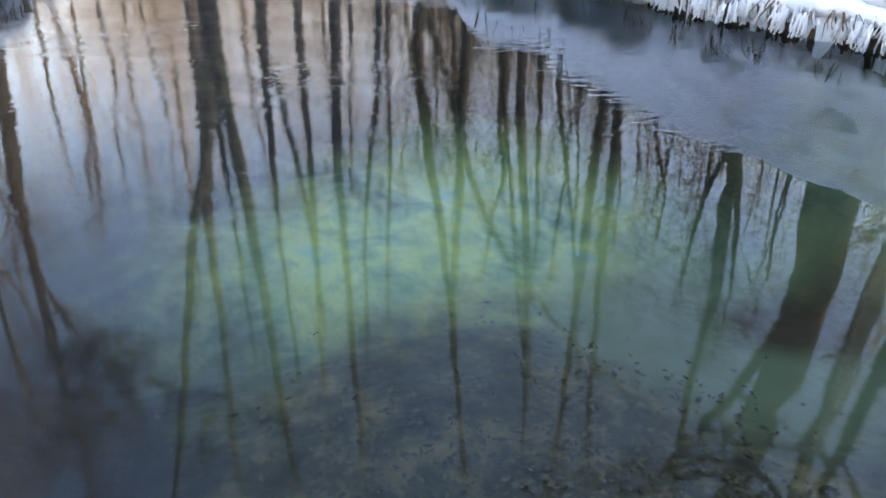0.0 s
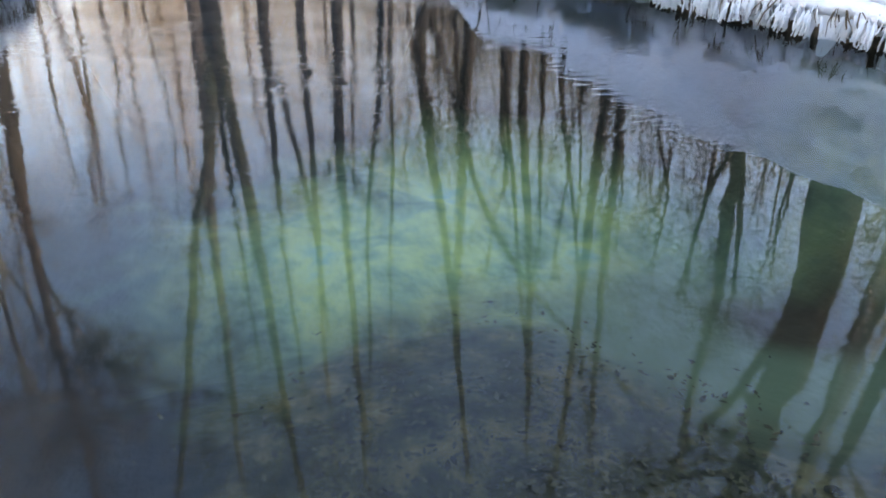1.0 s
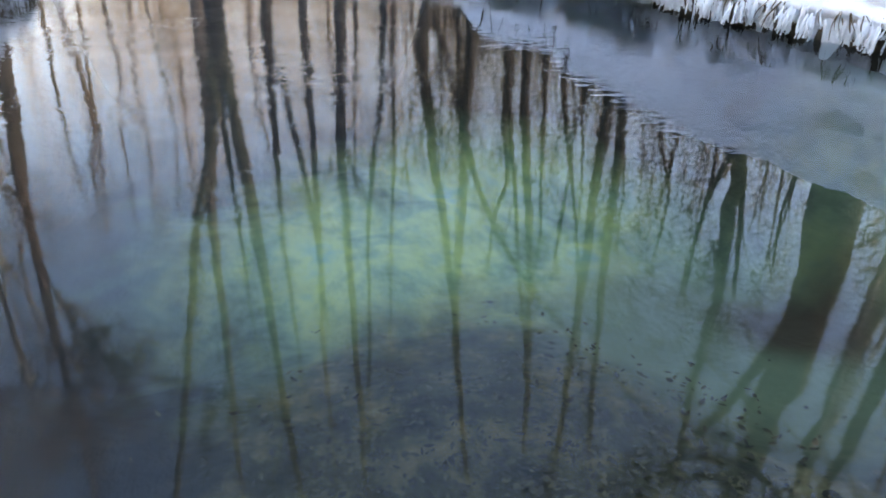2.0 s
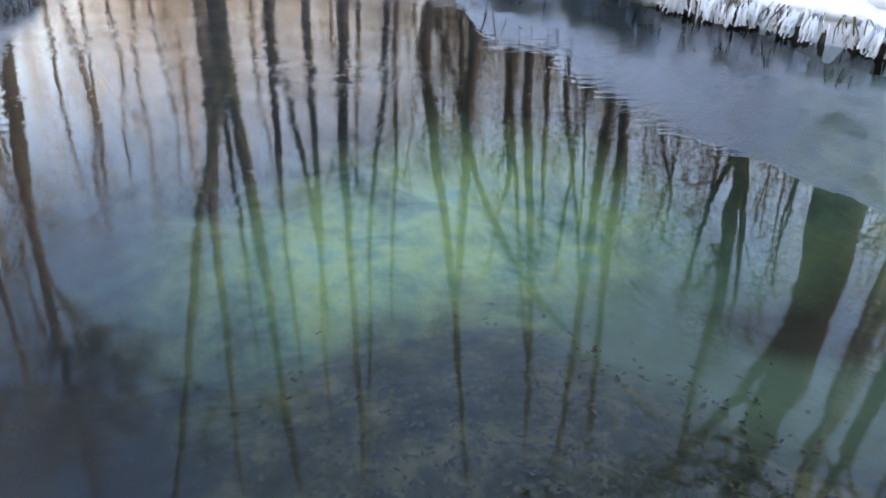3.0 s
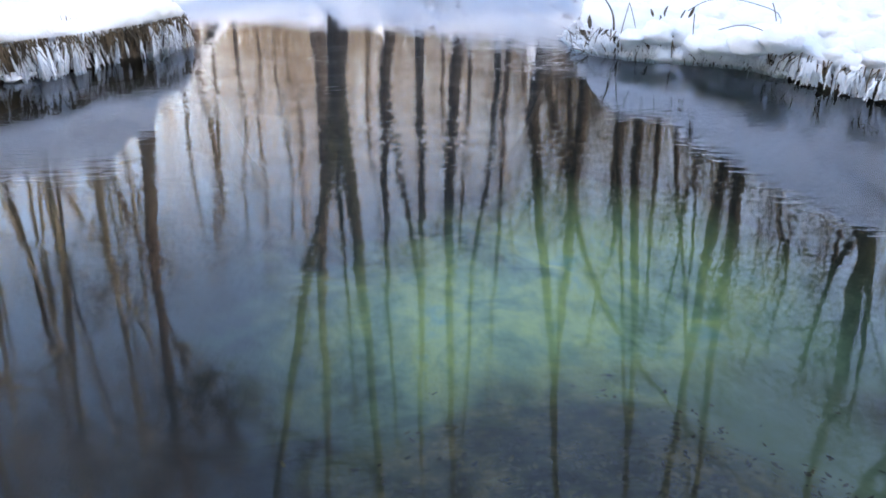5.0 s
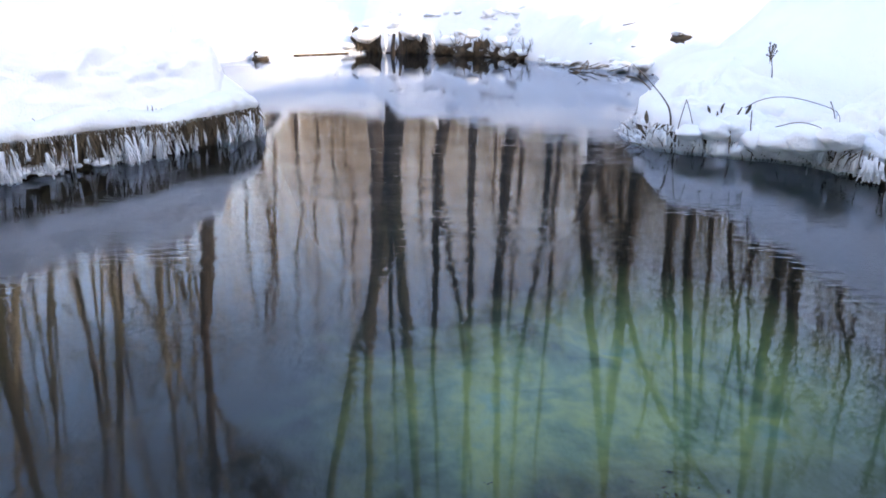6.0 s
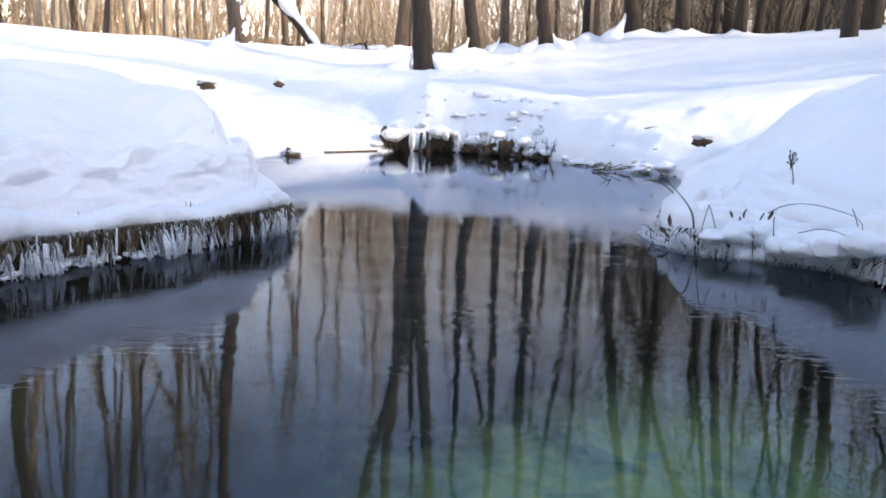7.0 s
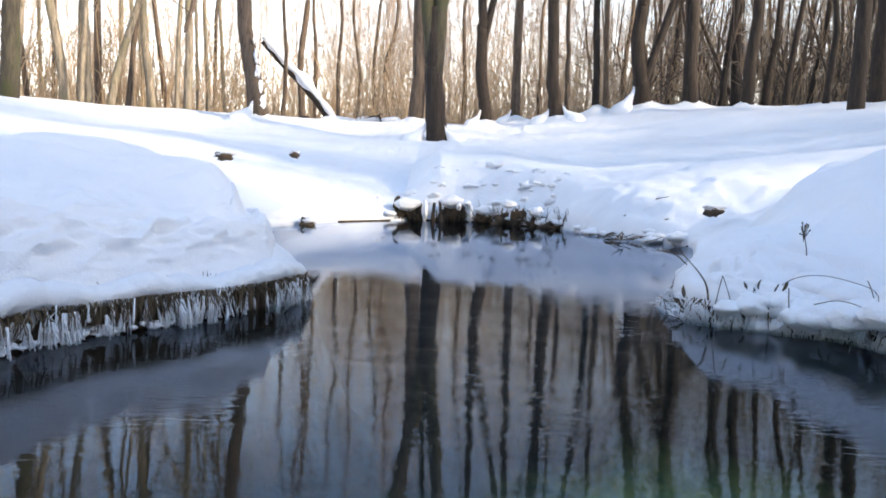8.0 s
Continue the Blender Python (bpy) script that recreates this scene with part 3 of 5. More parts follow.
def upright(az, dist, width, top=1.1, lean=0.0, seed=0):
    """One trunk straight up from the snow at a bearing and distance; lean in degrees of bearing per unit of slope."""
    r = width / 1322 * dist / 2
    rng = random.Random(seed)
    base = spot(az, dist, 0)
    base.z = height(base.x, base.y)
    pts = [base]
    t0 = (base.z - 0.36) / dist
    for i in range(1, 6):
        t = t0 + (top - t0) * i / 5
        p = spot(az + lean * (t - t0) + rng.gauss(0, 0.14 if width > 18 else 0.26), dist, t, False)
        pts.append(p)
    return (pts, r, r * 0.3)


def build_trees():
    def stem(dist, pts, r0, r1):
        """A stem through (bearing, slope) pairs as they show in the water."""
        return ([spot(a, dist, t) for a, t in pts], r0, r1)

    def rooted(dist, pts, r0, r1):
        line, a, b = stem(dist, pts, r0, r1)
        line[0].z = height(line[0].x, line[0].y)
        return (line, a, b)

    # the forked tree on the bank across the pool
    tree("tree", 1, [
        rooted(13.6, [(-0.55, 0.1), (-0.9, 0.19), (-1.0, 0.28)], 0.205, 0.12),
        stem(13.6, [(-0.95, 0.19), (-1.9, 0.34), (-4.1, 0.48), (-6.5, 0.70), (-9.4, 0.96), (-11, 1.15)], 0.135, 0.04),
        stem(13.6, [(-0.85, 0.19), (-0.2, 0.34), (0.4, 0.48), (1.0, 0.68), (1.9, 0.93), (2.4, 1.2)], 0.145, 0.05),
        stem(13.7, [(-0.9, 0.24), (-1.1, 0.36), (-0.8, 0.50), (-0.5, 0.75)], 0.07, 0.02)],
        BARK_DARK_SHADED, "dark three-forked tree rising from the snowy slope across the pool", 7, 0.9, sprays=[(spot(-3.5, 13.6, 0.78), 1.8, 3), (spot(1.6, 13.6, 0.85), 2.2, 3)], limb_bark=BARK_MOSS)
    # behind it and to its sides
    tree("tree", 2, [upright(-2.25, 17.2, 25, 1.0, -1.6, 2)], BARK_GREY, "grey-brown straight tree behind the forked one", 8)
    tree("tree", 3, [
        rooted(16.6, [(3.1, 0.11), (2.7, 0.18), (2.6, 0.25)], 0.145, 0.115),
        stem(16.6, [(2.6, 0.24), (2.7, 0.35), (2.6, 0.5), (3.2, 0.8)], 0.11, 0.03),
        stem(16.6, [(2.6, 0.22), (3.9, 0.33), (5.0, 0.46), (6.0, 0.7)], 0.09, 0.03)],
        BARK_DARK_SHADED, "dark crooked tree that forks into two limbs", 5, 0.9)
    tree("tree", 4, [upright(5.3, 18.2, 16, 1.0, 0.3, 4)], BARK_GREY, "slender brown tree at the edge of the wood", 7)
    tree("tree", 5, [rooted(16.5, [(8.4, 0.12), (7.9, 0.2), (7.8, 0.4), (8.2, 0.66), (8.6, 1.0)], 0.155, 0.06)], BARK_DARK_SHADED, "tall straight dark tree at the edge of the wood", 9)
    tree("tree", 6, [upright(11.25, 17.4, 12, 0.9, -3.0, 6)], BARK_DARK_SHADED, "slender dark tree with a bent stem", 7)
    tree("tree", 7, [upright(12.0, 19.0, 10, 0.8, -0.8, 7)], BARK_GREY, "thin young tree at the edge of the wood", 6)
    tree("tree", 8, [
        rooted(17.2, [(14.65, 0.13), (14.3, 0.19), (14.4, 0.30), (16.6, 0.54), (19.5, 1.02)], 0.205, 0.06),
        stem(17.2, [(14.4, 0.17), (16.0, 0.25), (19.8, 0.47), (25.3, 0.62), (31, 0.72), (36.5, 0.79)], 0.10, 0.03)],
        BARK_DARK_SHADED, "dark leaning tree with a long slanting limb", 8)
    tree("tree", 9, [upright(18.0, 17.2, 23, 0.7, -1.5, 9)], BARK_DARK_SHADED, "dark sturdy tree in the shaded wood", 9)
    tree("tree", 10, [upright(20.05, 18.5, 12, 0.8, 7.0, 10)], BARK_DARK_SHADED, "thin tree that leans in the shaded wood", 6)
    tree("tree", 11, [upright(21.8, 16.4, 20, 0.9, 4.5, 11)], BARK_DARK_SHADED, "dark tree that leans in the shaded wood", 8)
    tree("tree", 12, [upright(24.2, 17.5, 10, 0.9, 9.0, 12)], BARK_DARK_SHADED, "thin dark tree in the shaded wood", 7)
    tree("tree", 13, [rooted(14.0, [(28.6, 0.14), (28.6, 0.28), (28.4, 0.5), (28.2, 0.78), (28.0, 1.1)], 0.135, 0.05)], BARK_DARK_SHADED, "straight dark tree above the bank of dry weeds", 7)
    tree("tree", 14, [rooted(15.5, [(29.7, 0.14), (29.9, 0.3), (30.1, 0.55), (31, 0.9)], 0.17, 0.05)], BARK_DARK_SHADED, "stout dark tree at the edge of the shaded wood", 8)
    tree("tree", 15, [
        rooted(11.0, [(38.4, 0.15), (38.5, 0.34), (39.2, 0.5), (39.2, 0.72), (39.8, 1.0)], 0.15, 0.04),
        stem(11.0, [(38.6, 0.30), (37.2, 0.42), (36.5, 0.6)], 0.06, 0.02),
        stem(11.0, [(38.6, 0.33), (40.0, 0.45), (40.8, 0.62)], 0.06, 0.02)],
        BARK_MOSS, "mossy tree with spread limbs above the bank", 9)
    tree("tree", 16, [
        rooted(8.2, [(46.0, 0.12), (46.1, 0.37), (46.2, 0.56), (45.4, 0.75), (44.6, 0.92), (43.6, 1.3)], 0.30, 0.10),
        stem(8.2, [(46.0, 0.52), (43.6, 0.66), (40.7, 0.80), (38.0, 0.95)], 0.10, 0.03),
        stem(8.2, [(45.9, 0.54), (44.4, 0.68), (43.0, 0.82)], 0.06, 0.02)],
        BARK_MOSS, "thick mossy tree with limbs spreading low, close to the pool", 8, 0.5)
    tree("tree", 17, [rooted(9.5, [(51.2, 0.12), (50.3, 0.47), (49.6, 0.7), (49.3, 0.87), (49.0, 1.2)], 0.13, 0.06)], BARK_MOSS, "slender mossy tree beside the thick one", 6)
    tree("tree", 18, [rooted(9.0, [(53.4, 0.12), (52.4, 0.58), (51.6, 0.75), (51.3, 0.85), (51.0, 1.2)], 0.11, 0.05)], BARK_DARK_SHADED, "slender dark tree beside the thick one", 6)
    # towards the sunny side of the wood
    leaning = tree("tree", 19, [
        rooted(16.2, [(-13.9, 0.12), (-14.75, 0.24), (-15.6, 0.38), (-15.9, 0.47), (-16.2, 0.82), (-16.8, 1.1)], 0.185, 0.05),
        stem(16.2, [(-15.8, 0.44), (-16.9, 0.37), (-18.2, 0.28), (-19.0, 0.22)], 0.06, 0.045),
        stem(16.2, [(-15.9, 0.50), (-14.0, 0.62), (-12.0, 0.68)], 0.05, 0.02)],
        BARK_GREY, "brown leaning tree with snow caught on its trunk", 8,
        sprays=[(spot(-13.6, 16.2, 0.63), 1.5, 8), (spot(-12.2, 16.2, 0.67), 1.6, 8), (spot(-14.6, 16.2, 0.56), 1.4, 4), (spot(-16.1, 16.2, 0.76), 2.4, 8), (spot(-16.6, 16.2, 1.0), 2.8, 7)])
    patch = Shape()
    for k, (a, t, w, h) in enumerate([(-13.75, 0.098, 0.10, 0.16), (-13.85, 0.118, 0.075, 0.14), (-14.0, 0.138, 0.06, 0.12), (-14.15, 0.158, 0.035, 0.11), (-14.05, 0.150, 0.03, 0.05), (-14.25, 0.176, 0.02, 0.06)]):
        patch.lump(spot(a, 16.05, t, False) - leaning.location, (w, 0.06, h), k + 3, 0.8, 8, 12)
    part("snow_patch", patch, SNOW, leaning, "white snow caught on the bark")
    tree("tree", 20, [upright(-30.1, 16.5, 27, 0.9, 2.0, 20)], BARK_MOSS, "thick mossy tree above the overhanging bank", 22, 0.3, 3.4, twig_bark=TWIG)
    # the paler bark here carries the sunshine of this side in its colour
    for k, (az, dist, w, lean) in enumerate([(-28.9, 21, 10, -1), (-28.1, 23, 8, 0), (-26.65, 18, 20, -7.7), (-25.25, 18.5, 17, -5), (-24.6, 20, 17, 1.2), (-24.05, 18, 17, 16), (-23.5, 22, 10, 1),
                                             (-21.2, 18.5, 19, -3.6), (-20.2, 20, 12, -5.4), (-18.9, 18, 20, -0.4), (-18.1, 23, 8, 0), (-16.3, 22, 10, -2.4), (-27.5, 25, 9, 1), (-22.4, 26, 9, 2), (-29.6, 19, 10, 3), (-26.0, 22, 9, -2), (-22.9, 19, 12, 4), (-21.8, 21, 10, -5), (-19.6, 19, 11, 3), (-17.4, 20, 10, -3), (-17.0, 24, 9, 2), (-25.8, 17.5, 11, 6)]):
        tree("tree", 30 + k, [upright(az, dist, w * 0.72, 0.78, lean, 40 + k)], BARK_PALE_SUNLIT if k % 4 else BARK_GREY, "pale sunlit tree at the edge of the wood" if lean < 10 else "pale sunlit tree that leans across its neighbours", 11, 0.22, 2.8)
    for k, (az, dist, w, lean) in enumerate([(-12.2, 23, 9, 1), (-10.6, 25, 15, -1.7), (-9.9, 26, 9, -1.8), (-8.0, 22, 9, -1.4), (-6.6, 23, 8, -1.5), (-5.2, 24, 9, 0), (-4.2, 25, 10, 0), (1.3, 24, 10, 1), (6.9, 23, 9, 2), (9.1, 20, 11, -1.9), (13.2, 23, 11, 1)]):
        tree("tree", 60 + k, [upright(az, dist, w * 0.85, 0.44, lean, 70 + k)], BARK_GREY, "slender grey-brown tree inside the wood", 5)
    # these stand in shade, which their dark bark already holds
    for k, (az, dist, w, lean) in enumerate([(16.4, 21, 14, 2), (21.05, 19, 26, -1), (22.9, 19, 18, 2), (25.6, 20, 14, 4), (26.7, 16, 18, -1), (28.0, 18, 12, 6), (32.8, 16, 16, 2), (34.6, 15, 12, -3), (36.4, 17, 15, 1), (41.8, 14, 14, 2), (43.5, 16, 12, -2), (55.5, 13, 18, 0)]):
        tree("tree", 90 + k, [upright(az, dist, w * 0.62, 0.55, lean * 1.6, 100 + k)], BARK_DARK_SHADED, "dark tree inside the shaded wood", 7)



def sticks(name, p0, p1, r0, r1, mat):
    """Many thin three-sided sticks from p0 to p1 in one mesh."""
    way = p1 - p0
    way = way / np.linalg.norm(way, axis=1, keepdims=True)
    side = np.cross(way, np.array([0.31, 0.95, 0.02]))
    side = side / np.linalg.norm(side, axis=1, keepdims=True)
    up = np.cross(way, side)
    rings = []
    for p, r in ((p0, r0), (p1, r1)):
        for k in range(3):
            a = 2 * math.pi * k / 3
            rings.append(p + (side * math.cos(a) + up * math.sin(a)) * r[:, None])
    n = len(p0)
    v = np.stack(rings, 1).reshape(-1, 3)
    i = np.arange(n)[:, None] * 6
    f = np.concatenate([i + np.array([[k, (k + 1) % 3, 3 + (k + 1) % 3, 3 + k]]) for k in range(3)], 1).reshape(-1)
    me = bpy.data.meshes.new(name)
    me.vertices.add(len(v))
    me.vertices.foreach_set("co", v.ravel())
    me.loops.add(len(f))
    me.loops.foreach_set("vertex_index", f)
    me.polygons.add(len(f) // 4)
    me.polygons.foreach_set("loop_start", np.arange(0, len(f), 4))
    me.polygons.foreach_set("use_smooth", np.ones(len(f) // 4, bool))
    me.update(calc_edges=True)
    me.materials.append(mat)
    return new(name, me)


def unit(v):
    return v / np.linalg.norm(v, axis=1, keepdims=True)


def build_woods():
    """The wood behind: crowds of thin stems, their twigs and the tan brush below them."""
    rng = np.random.RandomState(77)
    n = 2600
    az = np.radians(rng.uniform(-62, 68, n))
    az = np.where((np.degrees(az) < -9) & (rng.rand(n) < 0.42), np.radians(rng.uniform(-6, 68, n)), az)      # thinner towards the clearing
    az = np.where((np.degrees(az) > -3) & (np.degrees(az) < 14) & (rng.rand(n) < 0.08), np.radians(rng.uniform(14, 68, n)), az)
    near = 30 - 5 * np.clip((np.degrees(az) - 8) / 14, 0, 1)
    dist = near + 46 * rng.rand(n) ** 1.2
    foot = np.stack([dist * np.sin(az), dist * np.cos(az), 1.9 + 0.012 * (dist - 20)], 1)
    h = rng.uniform(7, 13.5, n) * (0.8 + dist / 150) * (1 - 0.15 * np.clip((np.degrees(az) - 8) / 8, 0, 1))
    lean = np.stack([rng.normal(0, 0.09, n), rng.normal(0, 0.06, n), np.ones(n)], 1)
    r = 0.012 + 0.048 * rng.rand(n) ** 2
    mid = foot + lean * (h * 0.5)[:, None] + np.stack([rng.normal(0, 0.25, n), rng.normal(0, 0.25, n), np.zeros(n)], 1)
    top = foot + lean * h[:, None]
    a0, a1, q0, q1 = [foot, mid], [mid, top], [r, r * 0.7], [r * 0.6, r * 0.1]
    for _ in range(11):
        t = rng.uniform(0.15, 1.0, n)[:, None]
        p = np.where(t < 0.5, foot + (mid - foot) * t * 2, mid + (top - mid) * (t * 2 - 1))
        out = unit(np.stack([rng.normal(0, 1, n), rng.normal(0, 1, n), rng.uniform(0.5, 2.4, n)], 1))
        ln = (h * rng.uniform(0.07, 0.18, n))[:, None]
        e = p + out * ln
        a0.append(p), a1.append(e), q0.append(r * 0.3), q1.append(np.full(n, 0.006))
        for _ in range(4):
            o2 = unit(out + np.stack([rng.normal(0, 0.6, n), rng.normal(0, 0.6, n), rng.normal(0.2, 0.5, n)], 1))
            s0 = p + (e - p) * rng.uniform(0.25, 0.95, n)[:, None]
            a0.append(s0), a1.append(s0 + o2 * ln * rng.uniform(0.3, 0.75, n)[:, None]), q0.append(np.full(n, 0.009)), q1.append(np.full(n, 0.003))
    shade_side = np.concatenate([np.degrees(az) + rng.normal(0, 5, n) > 13] * len(a0))        # stems on the shaded side get the darker copy of the colour
    a0, a1, q0, q1 = (np.concatenate(q) for q in (a0, a1, q0, q1))
    for stand, mat, label in ((~shade_side, WOODS, "crowded bare tan stems and twigs of the winter wood"), (shade_side, WOODS_SHADED, "crowded bare stems and twigs of the winter wood, shade put into their brown")):
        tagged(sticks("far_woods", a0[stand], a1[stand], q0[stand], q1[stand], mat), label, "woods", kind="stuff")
    n = 2600                                    # the wood goes on round the sides and behind
    az, dist = np.radians(rng.uniform(66, 298, n)), 17 + 30 * rng.rand(n)
    foot = np.stack([dist * np.sin(az), dist * np.cos(az), np.full(n, 1.5)], 1)
    h = rng.uniform(7, 13, n)
    top = foot + np.stack([rng.normal(0, 0.08, n), rng.normal(0, 0.08, n), np.ones(n)], 1) * h[:, None]
    r = rng.uniform(0.04, 0.13, n)
    a0, a1, q0, q1 = [foot], [top], [r], [r * 0.2]
    for _ in range(10):
        p = foot + (top - foot) * rng.uniform(0.1, 1.0, n)[:, None]
        e = p + unit(np.stack([rng.normal(0, 1, n), rng.normal(0, 1, n), rng.uniform(0.3, 2, n)], 1)) * rng.uniform(0.8, 2.5, n)[:, None]
        a0.append(p), a1.append(e), q0.append(r * 0.35), q1.append(np.full(n, 0.01))
    keep = np.concatenate([(np.degrees(az) < 92) | (np.degrees(az) > 140)] * len(a0))        # a gap left round the sun's bearing so its light gets in
    a0, a1, q0, q1 = (np.concatenate(q)[keep] for q in (a0, a1, q0, q1))
    tagged(sticks("outer_woods", a0, a1, q0, q1, WOODS), "bare brown winter wood all round the clearing", "woods", kind="stuff")
    n = 560
    az = np.radians(11 + 48 * rng.rand(n) ** 0.8)
    dist = rng.uniform(18, 34, n)
    foot = np.stack([dist * np.sin(az), dist * np.cos(az), 1.9 + 0.012 * (dist - 20)], 1)
    h = rng.uniform(3, 7.5, n)
    lean = np.stack([rng.normal(0.05, 0.22, n), rng.normal(0, 0.15, n), np.ones(n)], 1)
    mid = foot + lean * (h * 0.5)[:, None] + np.stack([rng.normal(0, 0.2, n), rng.normal(0, 0.2, n), np.zeros(n)], 1)
    top = foot + lean * h[:, None] * np.array([[0.7, 0.7, 1.0]])
    r = 0.02 + 0.05 * rng.rand(n) ** 2
    a0, a1, q0, q1 = [foot, mid], [mid, top], [r, r * 0.8], [r * 0.8, r * 0.3]
    for _ in range(6):
        p = foot + (mid - foot) * rng.uniform(0.2, 1.0, n)[:, None]
        e = p + unit(np.stack([rng.normal(0, 1, n), rng.normal(0, 1, n), rng.uniform(0.0, 1.6, n)], 1)) * rng.uniform(0.4, 1.8, n)[:, None]
        a0.append(p), a1.append(e), q0.append(r * 0.4), q1.append(np.full(n, 0.005))
    dark = sticks("dark_saplings", np.concatenate(a0), np.concatenate(a1), np.concatenate(q0), np.concatenate(q1), BARK_GREY)
    tagged(dark, "dark crossing saplings and thin boughs in the shaded wood", "woods", kind="stuff")
    # unseen saplings added towards the sun to shade the near banks
    n = 190
    az, dist = np.radians(rng.uniform(50, 128, n)), rng.uniform(8.5, 17, n)
    foot = np.stack([dist * np.sin(az), dist * np.cos(az), 1.5 + 0.05 * dist], 1)
    h = rng.uniform(4.5, 7.5, n)
    top = foot + np.stack([rng.normal(0, 0.08, n), rng.normal(0, 0.08, n), np.ones(n)], 1) * h[:, None]
    r = np.where((np.degrees(az) > 66) & (np.degrees(az) < 85), 0.0, rng.uniform(0.03, 0.08, n))        # a gap lets the sun through to the far bank
    a0, a1, q0, q1 = [foot - np.array([[0, 0, 0.8]])], [top], [r], [r * 0.25]
    for _ in range(14):
        p = foot + (top - foot) * rng.uniform(0.1, 1.0, n)[:, None]
        e = p + unit(np.stack([rng.normal(0, 1, n), rng.normal(0, 1, n), rng.uniform(0.3, 2, n)], 1)) * rng.uniform(0.5, 1.8, n)[:, None]
        a0.append(p), a1.append(e), q0.append(r * 0.3), q1.append(np.full(n, 0.006))
    keep = np.concatenate([r > 0] * len(a0))
    a0, a1, q0, q1 = (np.concatenate(q)[keep] for q in (a0, a1, q0, q1))
    stand = sticks("shade_saplings", a0, a1, q0, q1, WOODS)
    tagged(stand, "unseen young bare trees added close on the sunny side for shade", "woods", kind="stuff")
    n = 15000
    az = np.radians(rng.uniform(-60, 66, n))
    dist = 19.5 + 30 * rng.rand(n) ** 1.4
    dist = np.where((np.degrees(az) > -14.5) & (np.degrees(az) < -7.0) & (dist < 25), dist + 6, dist)      # trodden clear round the log
    foot = np.stack([dist * np.sin(az), dist * np.cos(az), 2.0 + 0.012 * (dist - 20)], 1)
    h = 0.4 + 3.2 * rng.rand(n) ** 1.5
    mid = foot + np.stack([rng.normal(0, 0.16, n), rng.normal(0, 0.16, n), np.full(n, 0.6)], 1) * h[:, None]
    top = mid + np.stack([rng.normal(0, 0.2, n), rng.normal(0, 0.2, n), np.full(n, 0.4)], 1) * h[:, None]
    r = rng.uniform(0.006, 0.017, n)
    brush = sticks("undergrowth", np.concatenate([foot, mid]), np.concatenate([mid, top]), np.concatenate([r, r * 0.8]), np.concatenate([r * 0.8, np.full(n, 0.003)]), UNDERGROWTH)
    tagged(brush, "tan dry brush and saplings under the trees", "undergrowth", kind="stuff")


def build_shade_trees():
    """Unseen trees added on the sun's side, beside and behind the viewer, to shade the bank of dry weeds."""
    rng = random.Random(5)
    k = 0
    for az, dist, w in [(100, 7.0, 40), (94, 10, 40), (88, 8, 40), (76, 10.5, 46), (120, 11, 44), (110, 14, 50), (98, 16, 50), (85, 16, 50), (64, 12, 40), (126, 8, 40)]:
        k += 1
        st = upright(az, dist, w, 13.0 / dist, rng.uniform(-3, 3), 200 + k)
        tree("tree", 150 + k, [st], BARK_GREY, "unseen bare grey tree added on the sunny side for shade", 24, 0.10, 3.2)


def build_shade_thicket():
    """An unseen close stand of trunks added between the sun and the overhanging bank to shade it."""
    rng = random.Random(15)
    for k in range(4):
        q, far = -0.8 + 0.62 * k, rng.uniform(9.0, 14.0)
        x, y = 0.903 * far + 0.43 * q, -0.43 * far + 0.903 * q
        st = upright(math.degrees(math.atan2(x, y)), math.hypot(x, y), 50, 13.0 / far, rng.uniform(-2, 2), 300 + k)
        tree("tree", 180 + k, [st], BARK_GREY, "unseen bare grey tree in the close stand added to shade the bank", 16, 0.10, 2.6)


def build_fallen_log():
    top, low = (-5.645, 23.327, 4.567), (-3.476, 23.241, 2.255)
    root = new("fallen_log")
    root.location = low
    o = Vector(low)
    t = Vector(top) - o
    line = smooth_path([Vector((0.15, 0, -0.25)), t * 0.35 + Vector((0, 0, 0.06)), t * 0.7, t], 14)
    part("trunk", Shape().tube(line, [0.135 - 0.003 * i for i in range(15)], 9), BARK_DARK_SHADED, root)
    snow = Shape()
    pts = [p + Vector((0.04, -0.04, 0.13)) for p in line[1:]]
    snow.tube(pts, [0.11 + 0.09 * noise.noise(Vector((i * 0.9, 3.3, 0))) + (0.07 if i in (4, 5) else 0) for i in range(len(pts))], 9)
    part("snow_cap", snow, SNOW, root, "thick white snow lying along the log")
    tagged(root, "broken leaning log with thick snow lying along it", "log")


def ribbon(name, line, lo, hi, out, seed, label, mat):
    """A rough upright face along a stretch of the waterline."""
    pts = smooth_path([(x, y, 0) for x, y in line], 26 * len(line))
    v, f, rows = [], [], 7
    for i, p in enumerate(pts):
        a, b = pts[max(i - 1, 0)], pts[min(i + 1, len(pts) - 1)]
        t = (b - a).normalized()
        nrm = Vector((-t.y, t.x, 0))           # towards the land, on lines that run clockwise
        for r in range(rows):
            u = r / (rows - 1)
            z = lo + (hi - lo) * u
            q = noise.noise(Vector((p.x * 22, p.y * 22, z * 30 + seed)))
            q2 = noise.noise(Vector((p.x * 70, p.y * 70, z * 20 + seed)))
            w = p + nrm * (out + 0.012 * q + 0.007 * q2 + 0.012 * u)
            v.append((w.x, w.y, z))
    for i in range(len(pts) - 1):
        for r in range(rows - 1):
            a = i * rows + r
            f.append((a, a + 1, a + rows + 1, a + rows))
    me = bpy.data.meshes.new(name)
    me.from_pydata(v, [], f)
    me.materials.append(mat)
    ob = new(name, me)
    tagged(ob, label, "bank edge", kind="structure")
    return pts


